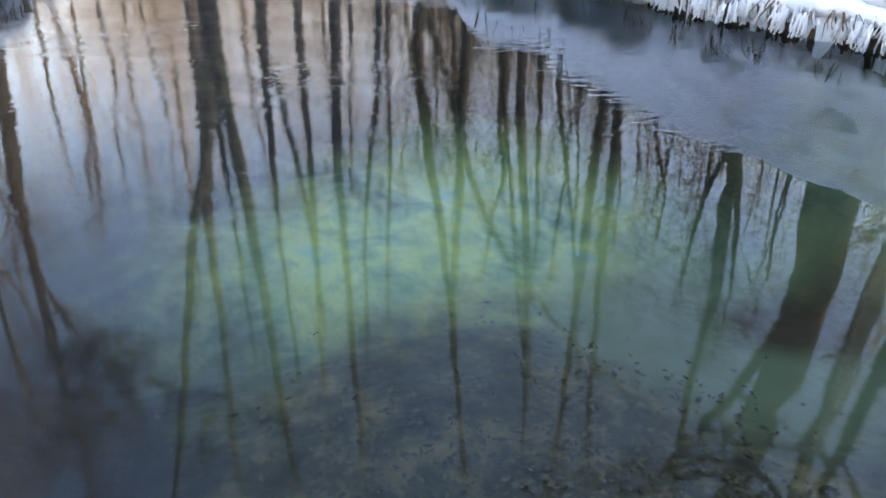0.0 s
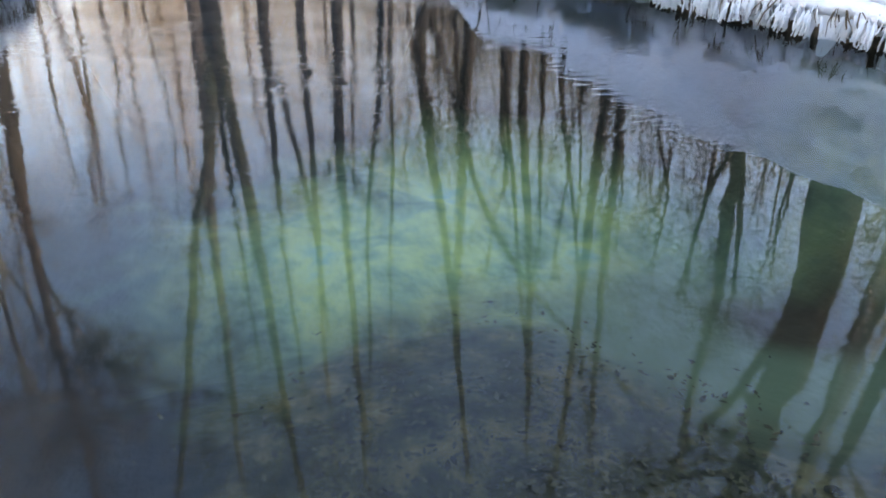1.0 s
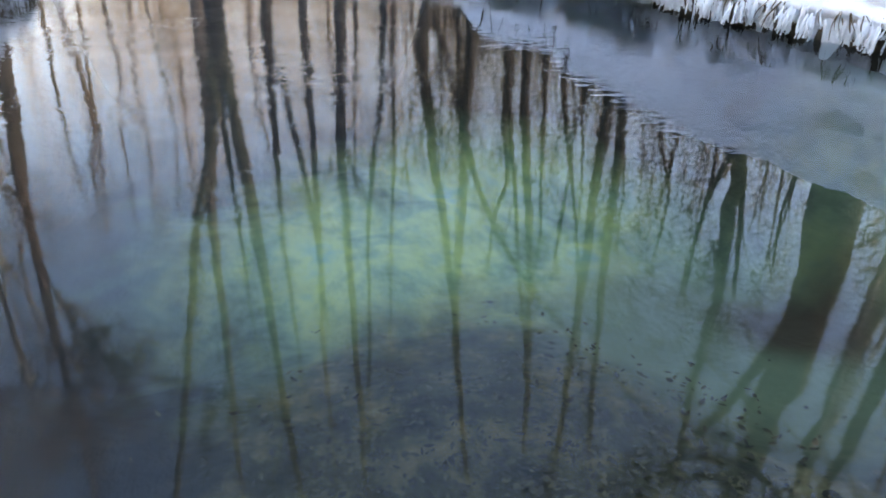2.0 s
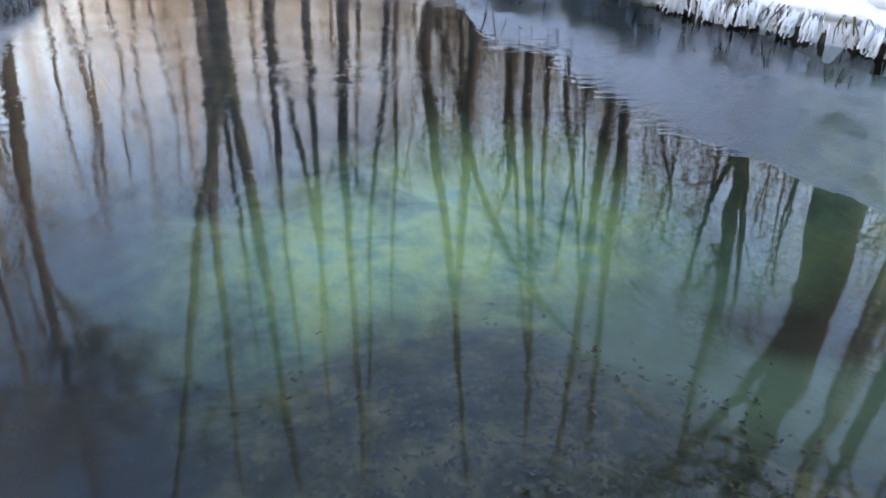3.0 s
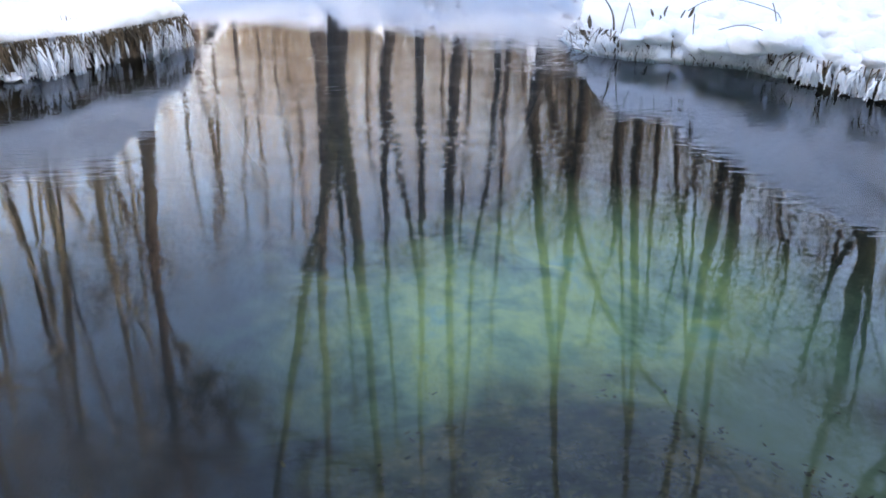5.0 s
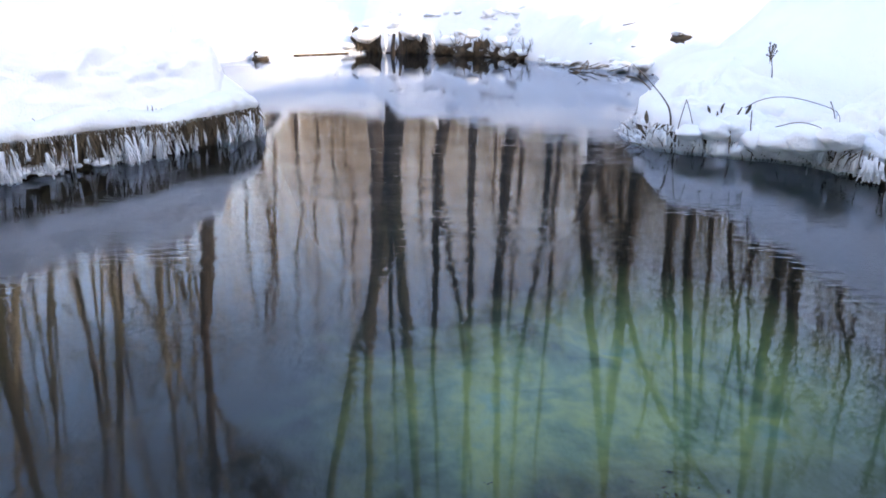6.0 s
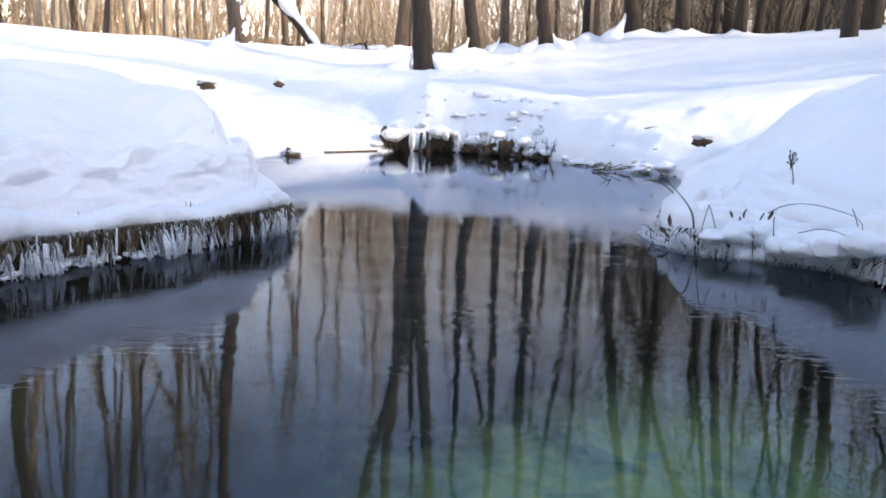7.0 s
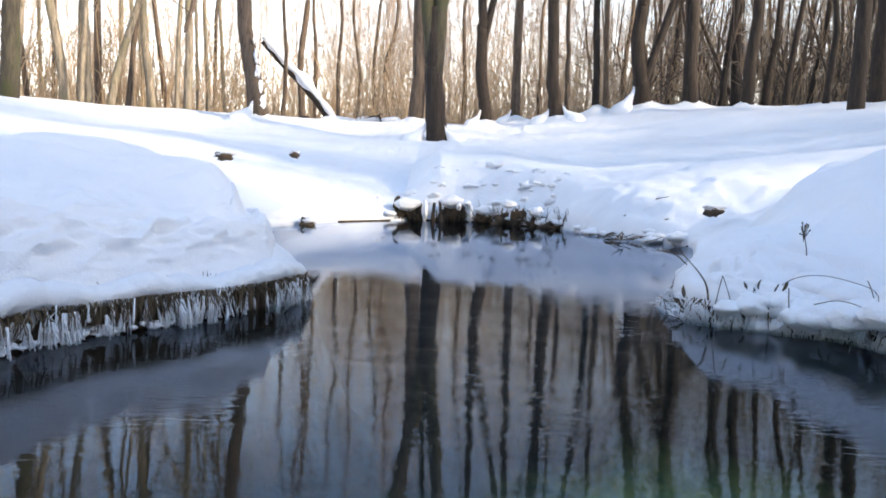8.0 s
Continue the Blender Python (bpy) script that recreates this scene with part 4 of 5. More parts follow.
def along(pts, rng):
    i = rng.randrange(1, len(pts) - 1)
    t = (pts[i + 1] - pts[i - 1]).normalized()
    return pts[i], Vector((-t.y, t.x, 0))


def icicle_meshes(seed, n, hmin, hmax, thick):
    """Hanging frosted stems, each a little swollen towards its end."""
    rng = random.Random(seed)
    out = []
    for k in range(n):
        h = hmin + (hmax - hmin) * k / max(n - 1, 1)
        r = (0.0014 + 0.0026 * rng.random() ** 2) * thick
        bend = rng.gauss(0, 0.006)
        sh = Shape().tube([(0, 0, 0.004), (bend * 0.3, 0, -h * 0.35), (bend, rng.gauss(0, 0.003), -h * 0.75), (bend * 1.6, 0, -h)], [r * 0.5, r * 0.7, r * rng.uniform(0.9, 1.9), r * 0.5], 6)
        out.append(sh.mesh("icicle", FROST))
    return out


def tassel_meshes(seed, n, h, thick):
    """Bunches of frosted grass that spread and thicken towards the water."""
    rng = random.Random(seed)
    out = []
    for k in range(n):
        sh = Shape()
        spread = rng.uniform(0.006, 0.014) * thick
        lean = rng.gauss(0, 0.006)
        top = -h * rng.uniform(0.0, 0.25)
        for q in range(rng.randrange(11, 18)):
            x, y = rng.gauss(0, 1) * spread * 0.75, rng.gauss(0, 0.5) * spread * 0.75
            e = -h * rng.uniform(0.5, 1.08)
            r = rng.uniform(0.0007, 0.0019) * thick
            sh.tube([(x * 0.25, y * 0.3, top), (x * 0.55 + lean * 0.4, y * 0.6, top * 0.5 + e * 0.5), (x + lean, y, e)], [r * 0.5, r * 0.9, r * 1.3], 5)
            if rng.random() < 0.35:
                sh.lump((x + lean, y, e), (r * 1.9, r * 1.9, r * 1.6), k * 13 + q, 0.6, 4, 6)
        out.append(sh.mesh("tassel", FROST))
    return out


def fringe(pts, seed, count, bunches, blades, top, out, low, label_ice, label_grass, thick=1.0, hang=1.0):
    """Frosted stems and bunches that hang from the snow lip, with dark grass between them."""
    rng = random.Random(seed)
    root = new("icicle_fringe")
    root.location = pts[len(pts) // 2]
    kinds = icicle_meshes(seed, 16, top * 0.35 * hang, top * 1.1 * hang, thick)
    tassels = tassel_meshes(seed + 1, 14, top * hang, thick)

    def hung(name, meshes, c, z):
        c = min(max(c, 1), len(pts) - 2)
        t = (pts[c + 1] - pts[c - 1]).normalized()
        nrm = Vector((-t.y, t.x, 0))
        ob = part(name, rng.choice(meshes), FROST, root)
        ob.location = pts[c] - nrm * rng.uniform(out * 0.3, out) - root.location + Vector((0, 0, z))
        ob.rotation_euler = (rng.gauss(0, 0.08), rng.gauss(0, 0.08), rng.uniform(0, 6.28))

    clumps = [rng.uniform(0, len(pts)) for _ in range(max(bunches // 3, 2))]
    for k in range(bunches):
        c = int(rng.choice(clumps) + rng.gauss(0, 4)) if rng.random() < 0.6 else rng.randrange(1, len(pts) - 1)
        hung("tassel", tassels, c, top + rng.uniform(-0.004, 0.006))
    for k in range(count):
        c = int(rng.choice(clumps) + rng.gauss(0, 5)) if rng.random() < 0.7 else rng.randrange(1, len(pts) - 1)
        hung("icicle", kinds, c, top + rng.uniform(-0.008, 0.010))
    tagged(root, label_ice, "icicles")
    grass = Shape()
    for k in range(blades):
        p, nrm = along(pts, rng)
        p = p - nrm * rng.uniform(-0.012, out * 0.9)
        h = top * rng.uniform(0.5, 1.05)
        s1, s2 = rng.gauss(0, 0.009), rng.gauss(0, 0.007)
        z0 = top + 0.01
        r = rng.uniform(0.0007, 0.0018)
        grass.tube([(p.x, p.y, z0), (p.x + s1 - nrm.x * 0.008, p.y + s2 - nrm.y * 0.008, z0 - h * 0.5), (p.x + s1 * 1.7, p.y + s2 * 1.7, max(z0 - h, low))], [r, r, r * 0.4], 4, False)
    tagged(new("hanging_grass", grass.mesh("hanging_grass", DRY_GRASS)), label_grass, "grass", kind="stuff")


def snow_lip(pts, seed, centre, half, label, out=0.016):
    """A soft roll of snow that leans out over the water along a stretch of the bank."""
    v, f, sides = [], [], 14
    for i, p in enumerate(pts):
        a, b = pts[max(i - 1, 0)], pts[min(i + 1, len(pts) - 1)]
        t = (b - a).normalized()
        nrm = Vector((-t.y, t.x, 0))
        n1 = noise.noise(Vector((p.x * 5, p.y * 5, seed)))
        n2 = noise.noise(Vector((p.x * 16, p.y * 16, seed + 4)))
        end = min(1.0, i / 6, (len(pts) - 1 - i) / 6)
        zc = centre + 0.020 * n1 + 0.007 * n2
        rz = half * (1 + 0.35 * n1 + 0.25 * n2) * (0.35 + 0.65 * end)
        rd = half * 1.5 * (1 + 0.3 * n2)
        c = p + nrm * (out + 0.010 * n1 + (0.012 * n2 if out < 0 else 0))
        for k in range(sides):
            th = 2 * math.pi * k / sides
            w = 1 + 0.16 * noise.noise(Vector((p.x * 34, p.y * 34, seed + math.sin(th) * 1.5)))
            q = c + nrm * (math.cos(th) * rd * w)
            v.append((q.x, q.y, zc + math.sin(th) * rz * w))
    for i in range(len(pts) - 1):
        for k in range(sides):
            a, b = i * sides + k, i * sides + (k + 1) % sides
            f.append((a, b, b + sides, a + sides))
    f += [tuple(range(sides)), tuple((len(pts) - 1) * sides + k for k in reversed(range(sides)))]
    me = bpy.data.meshes.new("snow_lip")
    me.from_pydata(v, [], f)
    me.materials.append(SNOW)
    me.polygons.foreach_set("use_smooth", [True] * len(me.polygons))
    tagged(new("snow_lip", me), label, "snow", kind="structure")


def bent(name, pts, r0, r1, mat, label, category="stem", n=10):
    """A dry stem through a few points; it stands at its first."""
    o = Vector(pts[0])
    line = [p - o for p in smooth_path(pts, n)]
    ob = new(name, Shape().tube(line, [r0 + (r1 - r0) * i / n for i in range(n + 1)], 6).mesh(name, mat))
    ob.location = o
    return tagged(ob, label, category)


def snow_clump(centre, size, seed, label="rounded cushion of snow on the bank"):
    ob = new("snow_clump", Shape().lump((0, 0, 0), size, seed, 0.35, 10, 18).mesh("snow_clump", SNOW))
    ob.location = centre
    return tagged(ob, label, "snow", "snow cushions")


def build_weed():
    foot = Vector((1.065, 2.157, 0.143))
    foot.z = height(foot.x, foot.y) - 0.02
    head_at = Vector((1.054, 2.162, 0.252))
    root = new("dry_weed")
    root.location = foot
    top = head_at - foot
    part("stalk", Shape().tube(smooth_path([(0, 0, 0), top * 0.5 + Vector((0.004, 0, 0)), top], 8), [0.0017 - 0.00006 * i for i in range(9)], 6), STEM, root)
    head, rng = Shape(), random.Random(4)
    for k in range(16):
        e = top + Vector((rng.gauss(0, 0.007), rng.gauss(0, 0.007), rng.uniform(-0.02, 0.028)))
        head.tube([top + Vector((0, 0, rng.uniform(-0.03, 0.005))), e], [0.0008, 0.0012], 4)
        head.lump(e, (0.0026, 0.0026, 0.0034), k, 0.3, 4, 6)
    part("seed_head", head, STEM, root, "ragged dark seed head")
    tagged(root, "dry weed with a ragged seed head standing in snow", "weed")


def build_leaf(place, size, tilt, seed):
    """A withered leaf, curled and hanging."""
    n, v, f = 6, [], []
    for i in range(n + 1):
        u = i / n
        w = math.sin(math.pi * min(u * 0.9 + 0.08, 1)) * 0.16
        for side in (-1, 0, 1):
            v.append((side * w * size, 0.10 * size * (abs(side) - 0.4) + 0.16 * size * math.sin(2.4 * u + seed), u * size))
    for i in range(n):
        for j in range(2):
            a = i * 3 + j
            f.append((a, a + 1, a + 4, a + 3))
    k = len(v)
    v += [(x, y + 0.0012, z) for x, y, z in v]
    f += [tuple(k + q for q in reversed(p)) for p in f]
    me = bpy.data.meshes.new("dry_leaf")
    me.from_pydata(v, [], f)
    me.materials.append(STEM)
    ob = new("dry_leaf", me)
    ob.matrix_world = pose(*place, *tilt)
    tagged(ob, "withered dark leaf caught in the frosted tuft", "leaf", "withered leaves")


def stone(place, size, seed, label):
    root = new("stone")
    root.location = Vector(place) - Vector((0, 0, size[2] * 0.5))
    part("rock", Shape().lump((0, 0, 0), size, seed, 0.9, 9, 14), EARTH, root)
    part("snow_cap", Shape().lump((0.01, 0.02, size[2] * 0.8), (size[0] * 1.15, size[1] * 1.1, size[2] * 0.55), seed + 1, 0.7, 8, 14), SNOW, root, "cap of snow")
    return tagged(root, label, "stone")


def build_stump():
    """Rotten roots and stump where the far shore is bare."""
    root = new("rotten_stump")
    o = Vector((-0.067, 7.350, -0.004))
    root.location = o

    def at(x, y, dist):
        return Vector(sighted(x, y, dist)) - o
    for k, (x, w, h, lx, dist) in enumerate([(704, 0.016, 0.10, 0.02, 7.26), (712, 0.022, 0.20, -0.02, 7.27), (722, 0.018, 0.17, 0.03, 7.25), (731, 0.026, 0.20, 0.0, 7.27), (742, 0.015, 0.16, -0.03, 7.25),
                                             (766, 0.034, 0.19, 0.01, 7.26), (779, 0.030, 0.21, -0.01, 7.25), (788, 0.014, 0.22, 0.03, 7.26), (814, 0.020, 0.21, 0.02, 7.27), (822, 0.026, 0.17, -0.03, 7.26), (803, 0.010, 0.12, 0.05, 7.25)]):
        b = at(x, 396, dist)
        b.z = -o.z - 0.05
        lean = Vector((lx, 0.04, 0))
        mid = b + lean * 0.5 + Vector((0.012 * math.sin(k * 3.3), 0, h * 0.5))
        part("root", Shape().tube([b, mid, b + lean + Vector((0, 0, h + 0.04))], [w * 0.9, w * 0.6, w * 0.45], 8), BARK_DARK_SHADED if k not in (5, 6) else BARK_GREY, root)
    part("earth", Shape().lump(at(722, 390, 7.36), (0.11, 0.05, 0.13), 3, 1.5, 12, 20), EARTH, root, "dark wet earth between the roots")
    part("hollow", Shape().lump(at(798, 388, 7.36), (0.12, 0.04, 0.15), 5, 1.4, 12, 20), EARTH, root, "dark wet hollow behind the roots")
    strands, rng = Shape(), random.Random(8)
    for k in range(70):
        b = at(rng.choice((rng.uniform(700, 748), rng.uniform(762, 832))), 392, 7.24 + rng.uniform(-0.03, 0.03))
        b.z = -o.z + rng.uniform(0.0, 0.06)
        e = b + Vector((rng.gauss(0, 0.03), rng.gauss(0, 0.02), rng.uniform(0.04, 0.17)))
        strands.tube([b, b.lerp(e, 0.5) + Vector((rng.gauss(0, 0.012), 0, 0)), e], [0.005, 0.004, 0.002], 4, False)
    tagged(part("root_mat", strands, STEM, root), kind="stuff")
    tagged(root, "rotten dark stump and roots at the far waterline", "stump")
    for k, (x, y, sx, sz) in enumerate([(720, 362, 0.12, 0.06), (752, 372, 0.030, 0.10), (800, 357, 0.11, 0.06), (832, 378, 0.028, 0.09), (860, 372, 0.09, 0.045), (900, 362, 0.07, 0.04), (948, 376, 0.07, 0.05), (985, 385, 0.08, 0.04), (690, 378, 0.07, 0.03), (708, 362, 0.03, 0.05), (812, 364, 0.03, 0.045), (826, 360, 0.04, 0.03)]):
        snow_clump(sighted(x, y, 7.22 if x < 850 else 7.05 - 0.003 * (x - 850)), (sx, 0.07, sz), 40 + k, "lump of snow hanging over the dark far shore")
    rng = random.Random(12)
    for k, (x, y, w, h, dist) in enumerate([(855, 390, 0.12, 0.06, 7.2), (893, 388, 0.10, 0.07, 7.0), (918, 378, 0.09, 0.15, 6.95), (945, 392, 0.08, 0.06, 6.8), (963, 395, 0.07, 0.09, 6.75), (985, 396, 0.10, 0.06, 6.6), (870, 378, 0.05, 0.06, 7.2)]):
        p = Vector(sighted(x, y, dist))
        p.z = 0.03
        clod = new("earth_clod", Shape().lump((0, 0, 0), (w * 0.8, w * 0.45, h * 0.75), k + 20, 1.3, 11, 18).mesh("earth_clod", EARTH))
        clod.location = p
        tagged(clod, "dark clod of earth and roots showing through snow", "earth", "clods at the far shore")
    brush = Shape()
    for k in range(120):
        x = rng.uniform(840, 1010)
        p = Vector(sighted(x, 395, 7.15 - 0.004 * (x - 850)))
        p.z = rng.uniform(0.0, 0.05)
        e = p + Vector((rng.gauss(0, 0.06), rng.gauss(-0.02, 0.04), rng.uniform(0.04, 0.18)))
        brush.tube([p, p.lerp(e, 0.5) + Vector((rng.gauss(0, 0.01), 0, 0)), e], [0.004, 0.003, 0.001], 4, False)
    tagged(new("dead_grass", brush.mesh("dead_grass", DRY_GRASS)), "dead grass and rootlets along the far waterline", "grass", kind="stuff")


def build_far_twigs():
    """Snowy brushwood where the shore turns."""
    rng = random.Random(31)
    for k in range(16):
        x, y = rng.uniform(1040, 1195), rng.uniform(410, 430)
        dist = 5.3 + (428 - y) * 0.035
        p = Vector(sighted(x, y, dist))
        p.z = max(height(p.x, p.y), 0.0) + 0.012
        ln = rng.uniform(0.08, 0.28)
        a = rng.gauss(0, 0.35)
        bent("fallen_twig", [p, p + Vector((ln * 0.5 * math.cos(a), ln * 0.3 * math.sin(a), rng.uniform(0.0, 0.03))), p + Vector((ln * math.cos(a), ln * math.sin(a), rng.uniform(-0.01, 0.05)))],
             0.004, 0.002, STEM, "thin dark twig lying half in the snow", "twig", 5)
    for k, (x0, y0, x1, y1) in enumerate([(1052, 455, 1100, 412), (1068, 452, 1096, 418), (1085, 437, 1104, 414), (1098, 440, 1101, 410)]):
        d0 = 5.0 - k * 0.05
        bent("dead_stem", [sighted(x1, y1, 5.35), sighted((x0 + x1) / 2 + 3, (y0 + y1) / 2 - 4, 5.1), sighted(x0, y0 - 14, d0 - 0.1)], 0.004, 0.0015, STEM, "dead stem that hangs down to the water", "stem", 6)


def build_right_bank():
    bent("arched_stem", [(0.890, 1.924, 0.125), (0.912, 1.892, 0.149), (0.939, 1.833, 0.163), (0.994, 1.804, 0.155), (1.059, 1.790, 0.129), (1.064, 1.787, 0.073)], 0.0011, 0.0008, STEM, "dry stem arched over the snow cushions", n=18)
    bent("arched_stem", [(0.928, 1.828, 0.090), (0.966, 1.797, 0.106), (1.004, 1.776, 0.100), (1.035, 1.758, 0.082)], 0.0012, 0.0008, STEM, "low dry stem bent along the snow", n=10)
    bent("reed", [(0.732, 1.968, 0.037), (0.740, 1.965, 0.092), (0.749, 1.962, 0.141)], 0.0013, 0.0010, STEM, "broken dry stem, one leg of a bent reed")
    bent("reed", [(0.749, 1.962, 0.141), (0.758, 1.958, 0.116), (0.769, 1.954, 0.080)], 0.0010, 0.0010, STEM, "broken dry stem, folded down from its bend")
    bent("dry_stick", [(0.732, 2.011, 0.067), (0.729, 2.033, 0.113), (0.735, 2.179, 0.153), (0.729, 2.391, 0.205)], 0.0030, 0.0012, STEM, "dark curved stick leaning out of the frosted tuft", "stick", 12)
    bent("dry_stick", [(0.729, 2.444, 0.164), (0.753, 2.384, 0.159), (0.772, 2.325, 0.133)], 0.003, 0.002, STEM, "short dark stick in the snow", "stick", 6)
    bent("reed", [(1.051, 1.818, 0.155), (1.058, 1.814, 0.138), (1.065, 1.810, 0.113)], 0.0013, 0.0010, STEM, "short dry stem beside the arched one")
    bent("reed", [(0.883, 1.861, 0.071), (0.881, 1.862, 0.097), (0.880, 1.863, 0.126)], 0.0016, 0.0012, STEM, "short upright dry stem in the tuft")
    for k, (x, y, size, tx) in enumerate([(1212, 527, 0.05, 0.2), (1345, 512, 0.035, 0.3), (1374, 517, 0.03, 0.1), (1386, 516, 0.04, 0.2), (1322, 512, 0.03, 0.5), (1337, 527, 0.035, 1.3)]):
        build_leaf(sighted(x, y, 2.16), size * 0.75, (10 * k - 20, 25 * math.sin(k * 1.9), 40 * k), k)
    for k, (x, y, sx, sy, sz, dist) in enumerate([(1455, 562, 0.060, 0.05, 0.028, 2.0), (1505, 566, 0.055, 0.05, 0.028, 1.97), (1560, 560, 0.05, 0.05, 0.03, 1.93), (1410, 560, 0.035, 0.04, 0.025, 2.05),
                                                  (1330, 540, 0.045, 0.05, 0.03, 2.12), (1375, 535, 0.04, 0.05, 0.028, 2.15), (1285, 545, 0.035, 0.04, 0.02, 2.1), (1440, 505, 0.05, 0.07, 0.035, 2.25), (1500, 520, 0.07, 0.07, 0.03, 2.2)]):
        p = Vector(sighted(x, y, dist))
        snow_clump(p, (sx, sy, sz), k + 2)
    rng = random.Random(9)
    pts = smooth_path([(x, y, 0) for x, y in RIGHT[4:10]], 120)
    tuft = Shape()
    for k in range(1500):
        p, nrm = along(pts, rng)
        p = p + nrm * rng.uniform(-0.018, 0.06)
        z = max(height(p.x, p.y), 0.0) * 0.7
        h = 0.005 + 0.018 * rng.random() ** 1.6
        e = Vector((rng.gauss(0, 0.012), rng.gauss(0, 0.012), h)) - nrm * rng.uniform(0, 0.010)
        r = rng.uniform(0.0010, 0.0028)
        tuft.tube([p + Vector((0, 0, z - 0.01)), p + Vector((0, 0, z)) + e * 0.6, p + Vector((0, 0, z)) + e], [r, r, r * 0.4], 4, False)
    blades = Shape()
    for k in range(70):
        p, nrm = along(pts, rng)
        p = p + nrm * rng.uniform(-0.020, 0.05)
        z = max(height(p.x, p.y), 0.0) * 0.6
        e = Vector((rng.gauss(0, 0.016), rng.gauss(0, 0.016), 0.008 + 0.026 * rng.random() ** 1.5)) - nrm * rng.uniform(0, 0.025)
        blades.tube([p + Vector((0, 0, z - 0.012)), p + Vector((0, 0, z)) + e * 0.6, p + Vector((0, 0, z)) + e], [0.0016, 0.0013, 0.0006], 4, False)
    tagged(new("dark_blades", blades.mesh("dark_blades", DRY_GRASS)), "dark dry grass blades among the frosted tufts", "grass", kind="stuff")
    tagged(new("frosted_tuft", tuft.mesh("frosted_tuft", FROST)), "frost-covered grass tufts at the waterline", "grass", kind="stuff")


def snow_crust(name, line, count, near, far, rmin, rmax, seed, label, sink=0.35, level=None, rough=0.45):
    """Lumps and cushions frozen into the face of a bank, one rough mass."""
    rng = random.Random(seed)
    pts = smooth_path([(x, y, 0) for x, y in line], 40 * len(line))
    mass = Shape()
    for k in range(count):
        p, nrm = along(pts, rng)
        p = p + nrm * rng.uniform(near, far)
        r = rmin + (rmax - rmin) * rng.random() ** 1.7
        z = height(p.x, p.y) if level is None else rng.uniform(*level)
        mass.lump((p.x, p.y, z - r * sink), (r * rng.uniform(0.9, 1.5), r * rng.uniform(0.9, 1.4), r * rng.uniform(0.5, 0.7)), seed + k, rough, 8, 14)
    tagged(new(name, mass.mesh(name, SNOW)), label, "snow", kind="stuff")


def build_lumps():
    snow_crust("snow_crust", RIGHT[7:15], 90, 0.05, 0.26, 0.03, 0.075, 500, "soft folds and lumps of snow on the steep bank", 0.45, None, 0.40)
    snow_crust("snow_cushions", RIGHT[7:15], 44, 0.015, 0.10, 0.022, 0.060, 560, "puffy cushions of snow hanging over the water's edge", -0.10, None, 0.40)
    snow_crust("frozen_spray", LEFT[2:6], 60, -0.022, 0.004, 0.006, 0.016, 640, "white crust of frozen spray along the waterline", 0.0, (0.002, 0.018), 0.6)
    snow_crust("far_snow_crust", FAR[4:9], 80, 0.04, 0.50, 0.03, 0.085, 700, "pitted lumpy snow on the steep far bank", 0.66, None, 0.9)
    rng = random.Random(44)
    line = smooth_path([(x, y, 0) for x, y in FAR[8:]], 60)
    for k in range(20):
        p, nrm = along(line, rng)
        p = p + nrm * rng.uniform(-0.01, 0.10)
        r = rng.uniform(0.03, 0.075)
        snow_clump((p.x, p.y, rng.uniform(0.01, 0.07)), (r * 1.3, r, r * 0.6), 60 + k, "small lump of snow on the turning shore")
    line = smooth_path([(x, y, 0) for x, y in RIGHT[4:10]], 120)
    for k in range(34):
        p, nrm = along(line, rng)
        p = p + nrm * rng.uniform(-0.012, 0.07)
        r = rng.uniform(0.012, 0.030)
        snow_clump((p.x, p.y, max(height(p.x, p.y), 0.02) * rng.uniform(0.5, 1.0)), (r * 1.2, r, r * 0.8), 90 + k, "small clot of frozen snow on the frosted tuft")
    tufts = Shape()
    line = smooth_path([(x, y, 0) for x, y in LEFT[3:9]], 120)
    for y0, n in ((1.70, 6), (1.84, 12), (1.95, 7), (2.04, 3)):
        for _ in range(n):
            q = y0 + rng.gauss(0, 0.012)
            k = min(range(1, len(line) - 1), key=lambda i: abs(line[i].y - q))
            t = (line[k + 1] - line[k - 1]).normalized()
            p = line[k] + Vector((-t.y, t.x, 0)) * rng.uniform(0.066, 0.080) + Vector((0, 0, 0.098))
            e = Vector((rng.gauss(0, 0.009), rng.gauss(0, 0.006), rng.uniform(0.002, 0.014)))
            tufts.tube([p - Vector((0, 0, 0.015)), p + e], [0.0016, 0.0008], 4, False)
    tagged(new("dry_tufts", tufts.mesh("dry_tufts", DRY_GRASS)), "dark dry grass tips poking out behind the snow lip", "grass", kind="stuff")


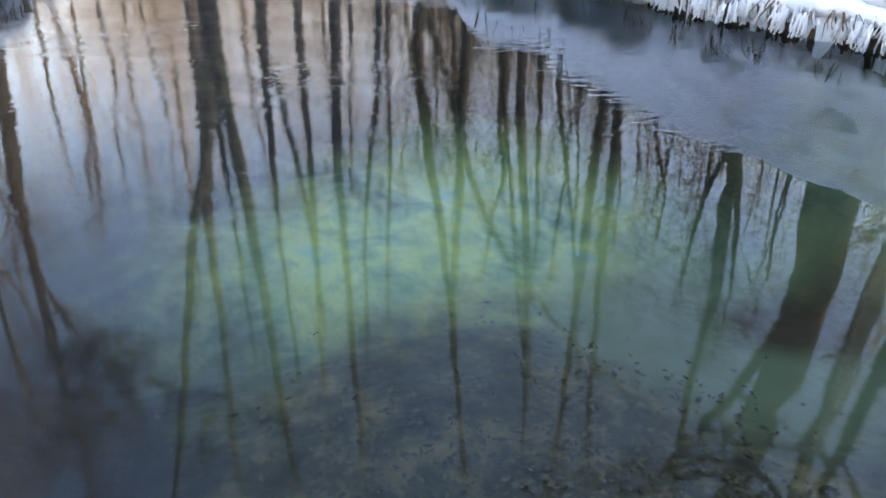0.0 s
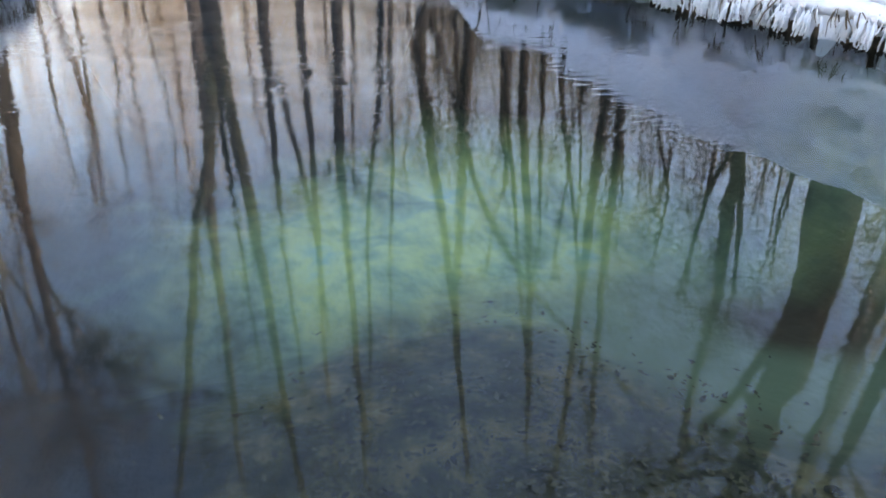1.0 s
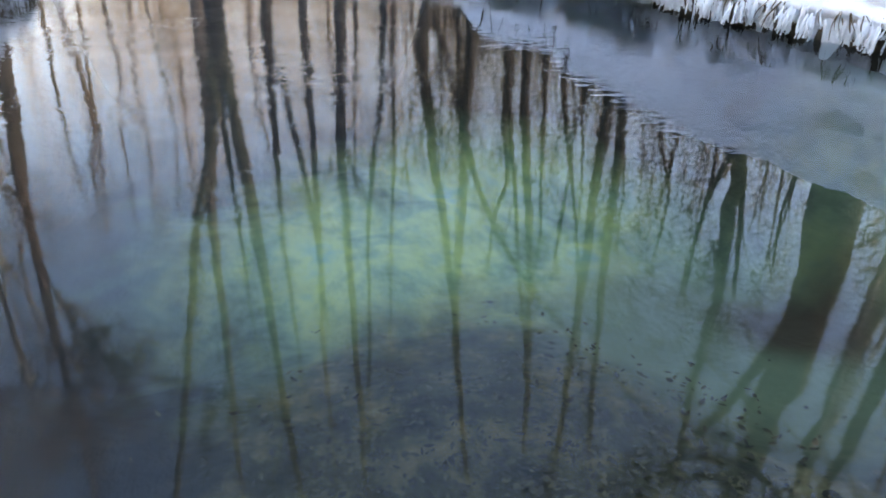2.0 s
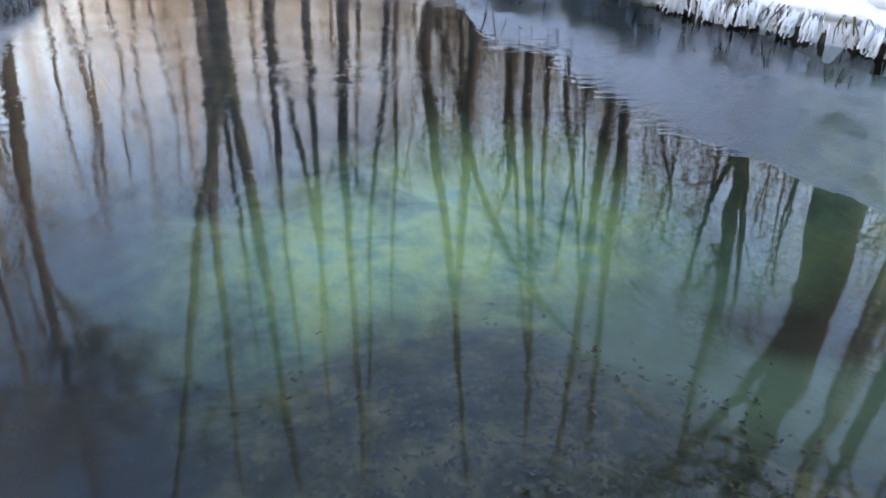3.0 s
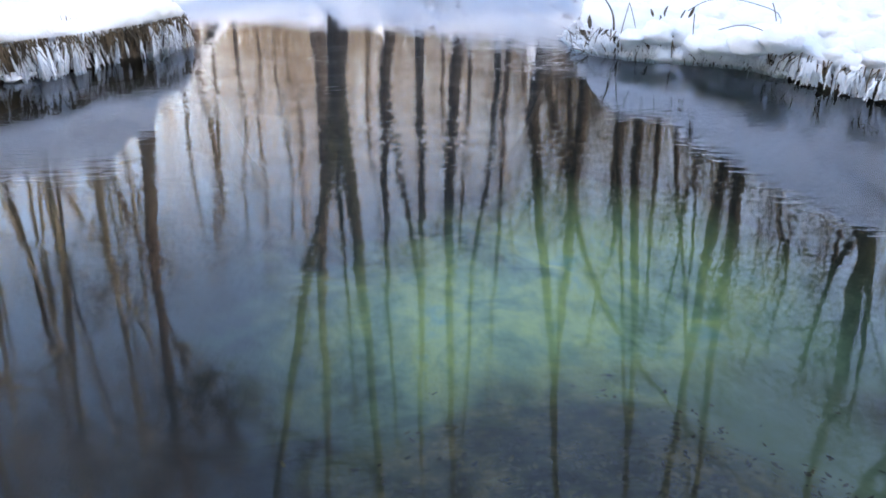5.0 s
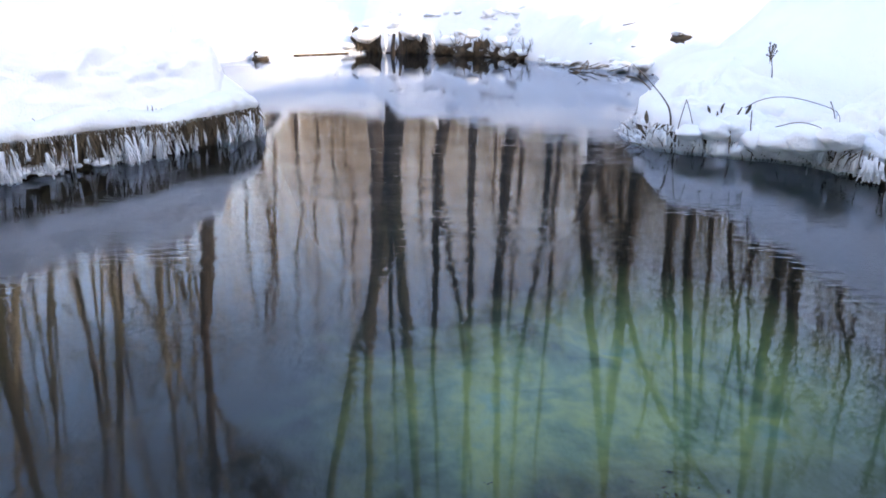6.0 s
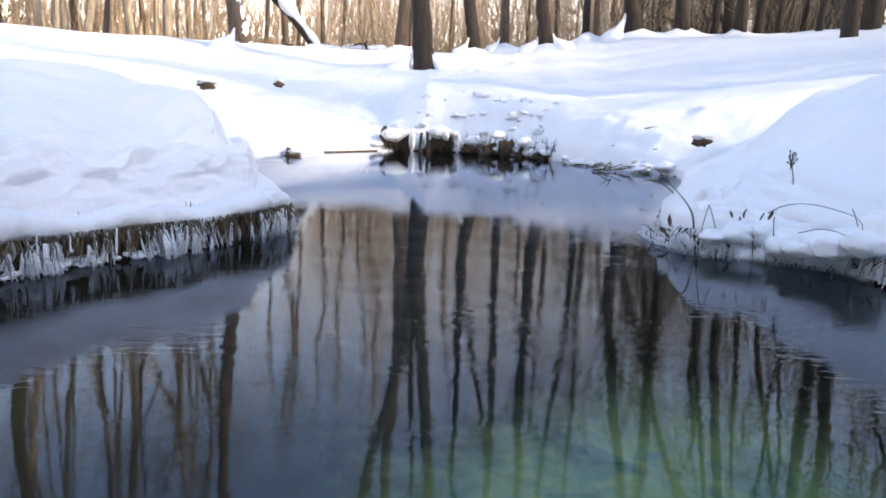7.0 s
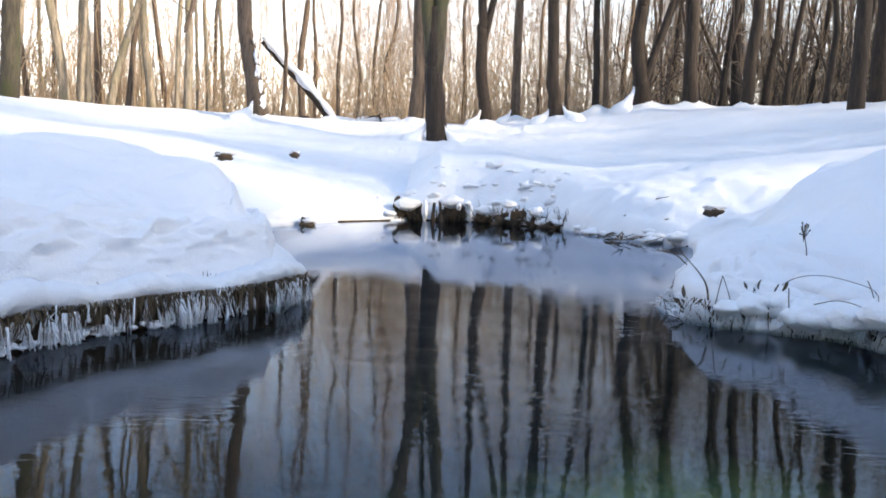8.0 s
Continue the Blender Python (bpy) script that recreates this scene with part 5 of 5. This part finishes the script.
def build_wood_edge():
    """Snow heaped on fallen brushwood at the edge of the wood."""
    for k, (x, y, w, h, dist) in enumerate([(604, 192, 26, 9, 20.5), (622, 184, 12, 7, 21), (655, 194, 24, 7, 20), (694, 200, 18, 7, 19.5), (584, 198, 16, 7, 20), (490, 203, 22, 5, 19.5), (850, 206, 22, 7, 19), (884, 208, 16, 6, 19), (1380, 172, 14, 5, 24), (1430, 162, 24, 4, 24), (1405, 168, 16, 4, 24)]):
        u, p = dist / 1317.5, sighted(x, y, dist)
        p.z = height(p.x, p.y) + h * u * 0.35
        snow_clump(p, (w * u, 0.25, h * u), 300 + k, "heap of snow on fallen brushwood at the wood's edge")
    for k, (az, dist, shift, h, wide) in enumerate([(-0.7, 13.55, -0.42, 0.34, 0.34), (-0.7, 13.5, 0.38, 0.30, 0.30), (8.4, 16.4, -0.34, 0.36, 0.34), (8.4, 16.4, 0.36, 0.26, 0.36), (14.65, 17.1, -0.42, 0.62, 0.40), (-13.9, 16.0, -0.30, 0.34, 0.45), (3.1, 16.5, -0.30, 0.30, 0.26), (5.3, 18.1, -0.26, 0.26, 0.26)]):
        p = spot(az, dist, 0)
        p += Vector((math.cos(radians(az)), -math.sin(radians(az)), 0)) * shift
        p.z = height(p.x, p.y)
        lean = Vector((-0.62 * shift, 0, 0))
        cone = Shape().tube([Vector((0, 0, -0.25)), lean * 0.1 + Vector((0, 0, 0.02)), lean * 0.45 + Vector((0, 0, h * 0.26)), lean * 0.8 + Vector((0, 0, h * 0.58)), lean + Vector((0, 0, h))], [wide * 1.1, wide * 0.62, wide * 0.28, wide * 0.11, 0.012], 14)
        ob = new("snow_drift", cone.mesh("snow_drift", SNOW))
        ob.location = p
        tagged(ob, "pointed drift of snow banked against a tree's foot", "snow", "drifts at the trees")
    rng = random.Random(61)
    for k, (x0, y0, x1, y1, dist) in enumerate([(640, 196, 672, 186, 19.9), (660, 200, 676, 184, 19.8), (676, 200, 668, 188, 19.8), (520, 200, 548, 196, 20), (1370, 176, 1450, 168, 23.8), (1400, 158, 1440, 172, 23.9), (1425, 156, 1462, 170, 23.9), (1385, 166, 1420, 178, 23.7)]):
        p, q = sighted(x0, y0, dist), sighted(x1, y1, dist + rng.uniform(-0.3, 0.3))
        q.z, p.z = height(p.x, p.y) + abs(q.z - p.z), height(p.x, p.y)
        bent("fallen_branch", [p, p.lerp(q, 0.5) + Vector((0, 0, rng.uniform(0.0, 0.08))), q], 0.045, 0.02, BARK_DARK_SHADED, "dark fallen branch among snow heaps at the wood's edge", "branch", 6)


def build_banks():
    left = ribbon("bank_edge", LEFT[2:9], -0.10, 0.085, 0.004, 1, "dark wet earth and roots under the snow lip", EARTH)
    right = ribbon("bank_edge", RIGHT[3:9], -0.10, 0.046, 0.004, 5, "dark wet earth below the frosted tufts", EARTH)
    right = right + ribbon("bank_edge", RIGHT[8:15], -0.10, 0.052, 0.006, 6, "dark wet earth and roots below the cushions of snow", EARTH)[1:]
    far = ribbon("bank_edge", FAR[3:9], -0.10, 0.012, 0.004, 9, "dark waterline of the far shore", EARTH)
    fringe(left, 3, 70, 66, 1000, 0.072, 0.034, 0.004, "white frosted stems and icicles hanging from the overhanging snow", "dark dry grass hanging under the overhanging snow")
    snow_lip([p for p in left if p.y < 2.33 and p.x > -2], 2, 0.092, 0.028, "rounded lip of snow hanging over the fringe of icicles")
    near = [p for p in right if p.y < 2.1]
    snow_lip([p for p in right if p.y < 1.80], 6, 0.060, 0.019, "rounded lip of snow over the frosted grass")
    fringe(near, 8, 140, 200, 160, 0.054, 0.032, 0.004, "white frosted stems and icicles hanging at the water", "brown dry grass hanging over the dark water", 0.75, 0.85)


build_trees()
build_shade_trees()
build_shade_thicket()
build_woods()
build_ground()
build_snow_bank()
build_snow_folds()
build_bed()
build_leaf_litter()
build_water()
build_banks()
build_stump()
build_far_twigs()
build_fallen_log()
build_right_bank()
build_weed()
build_lumps()
build_wood_edge()
stone((1.742, 4.793, 0.252), (0.06, 0.05, 0.03), 2, "dark stone showing through the snow")
stone((-1.882, 6.430, 0.565), (0.08, 0.06, 0.035), 4, "dark stone under a cap of snow")
stone((-1.661, 8.336, 0.655), (0.05, 0.05, 0.035), 6, "small dark stone in the snow slope")
stone((-1.102, 6.020, 0.026), (0.06, 0.05, 0.05), 8, "dark stone at the waterline")
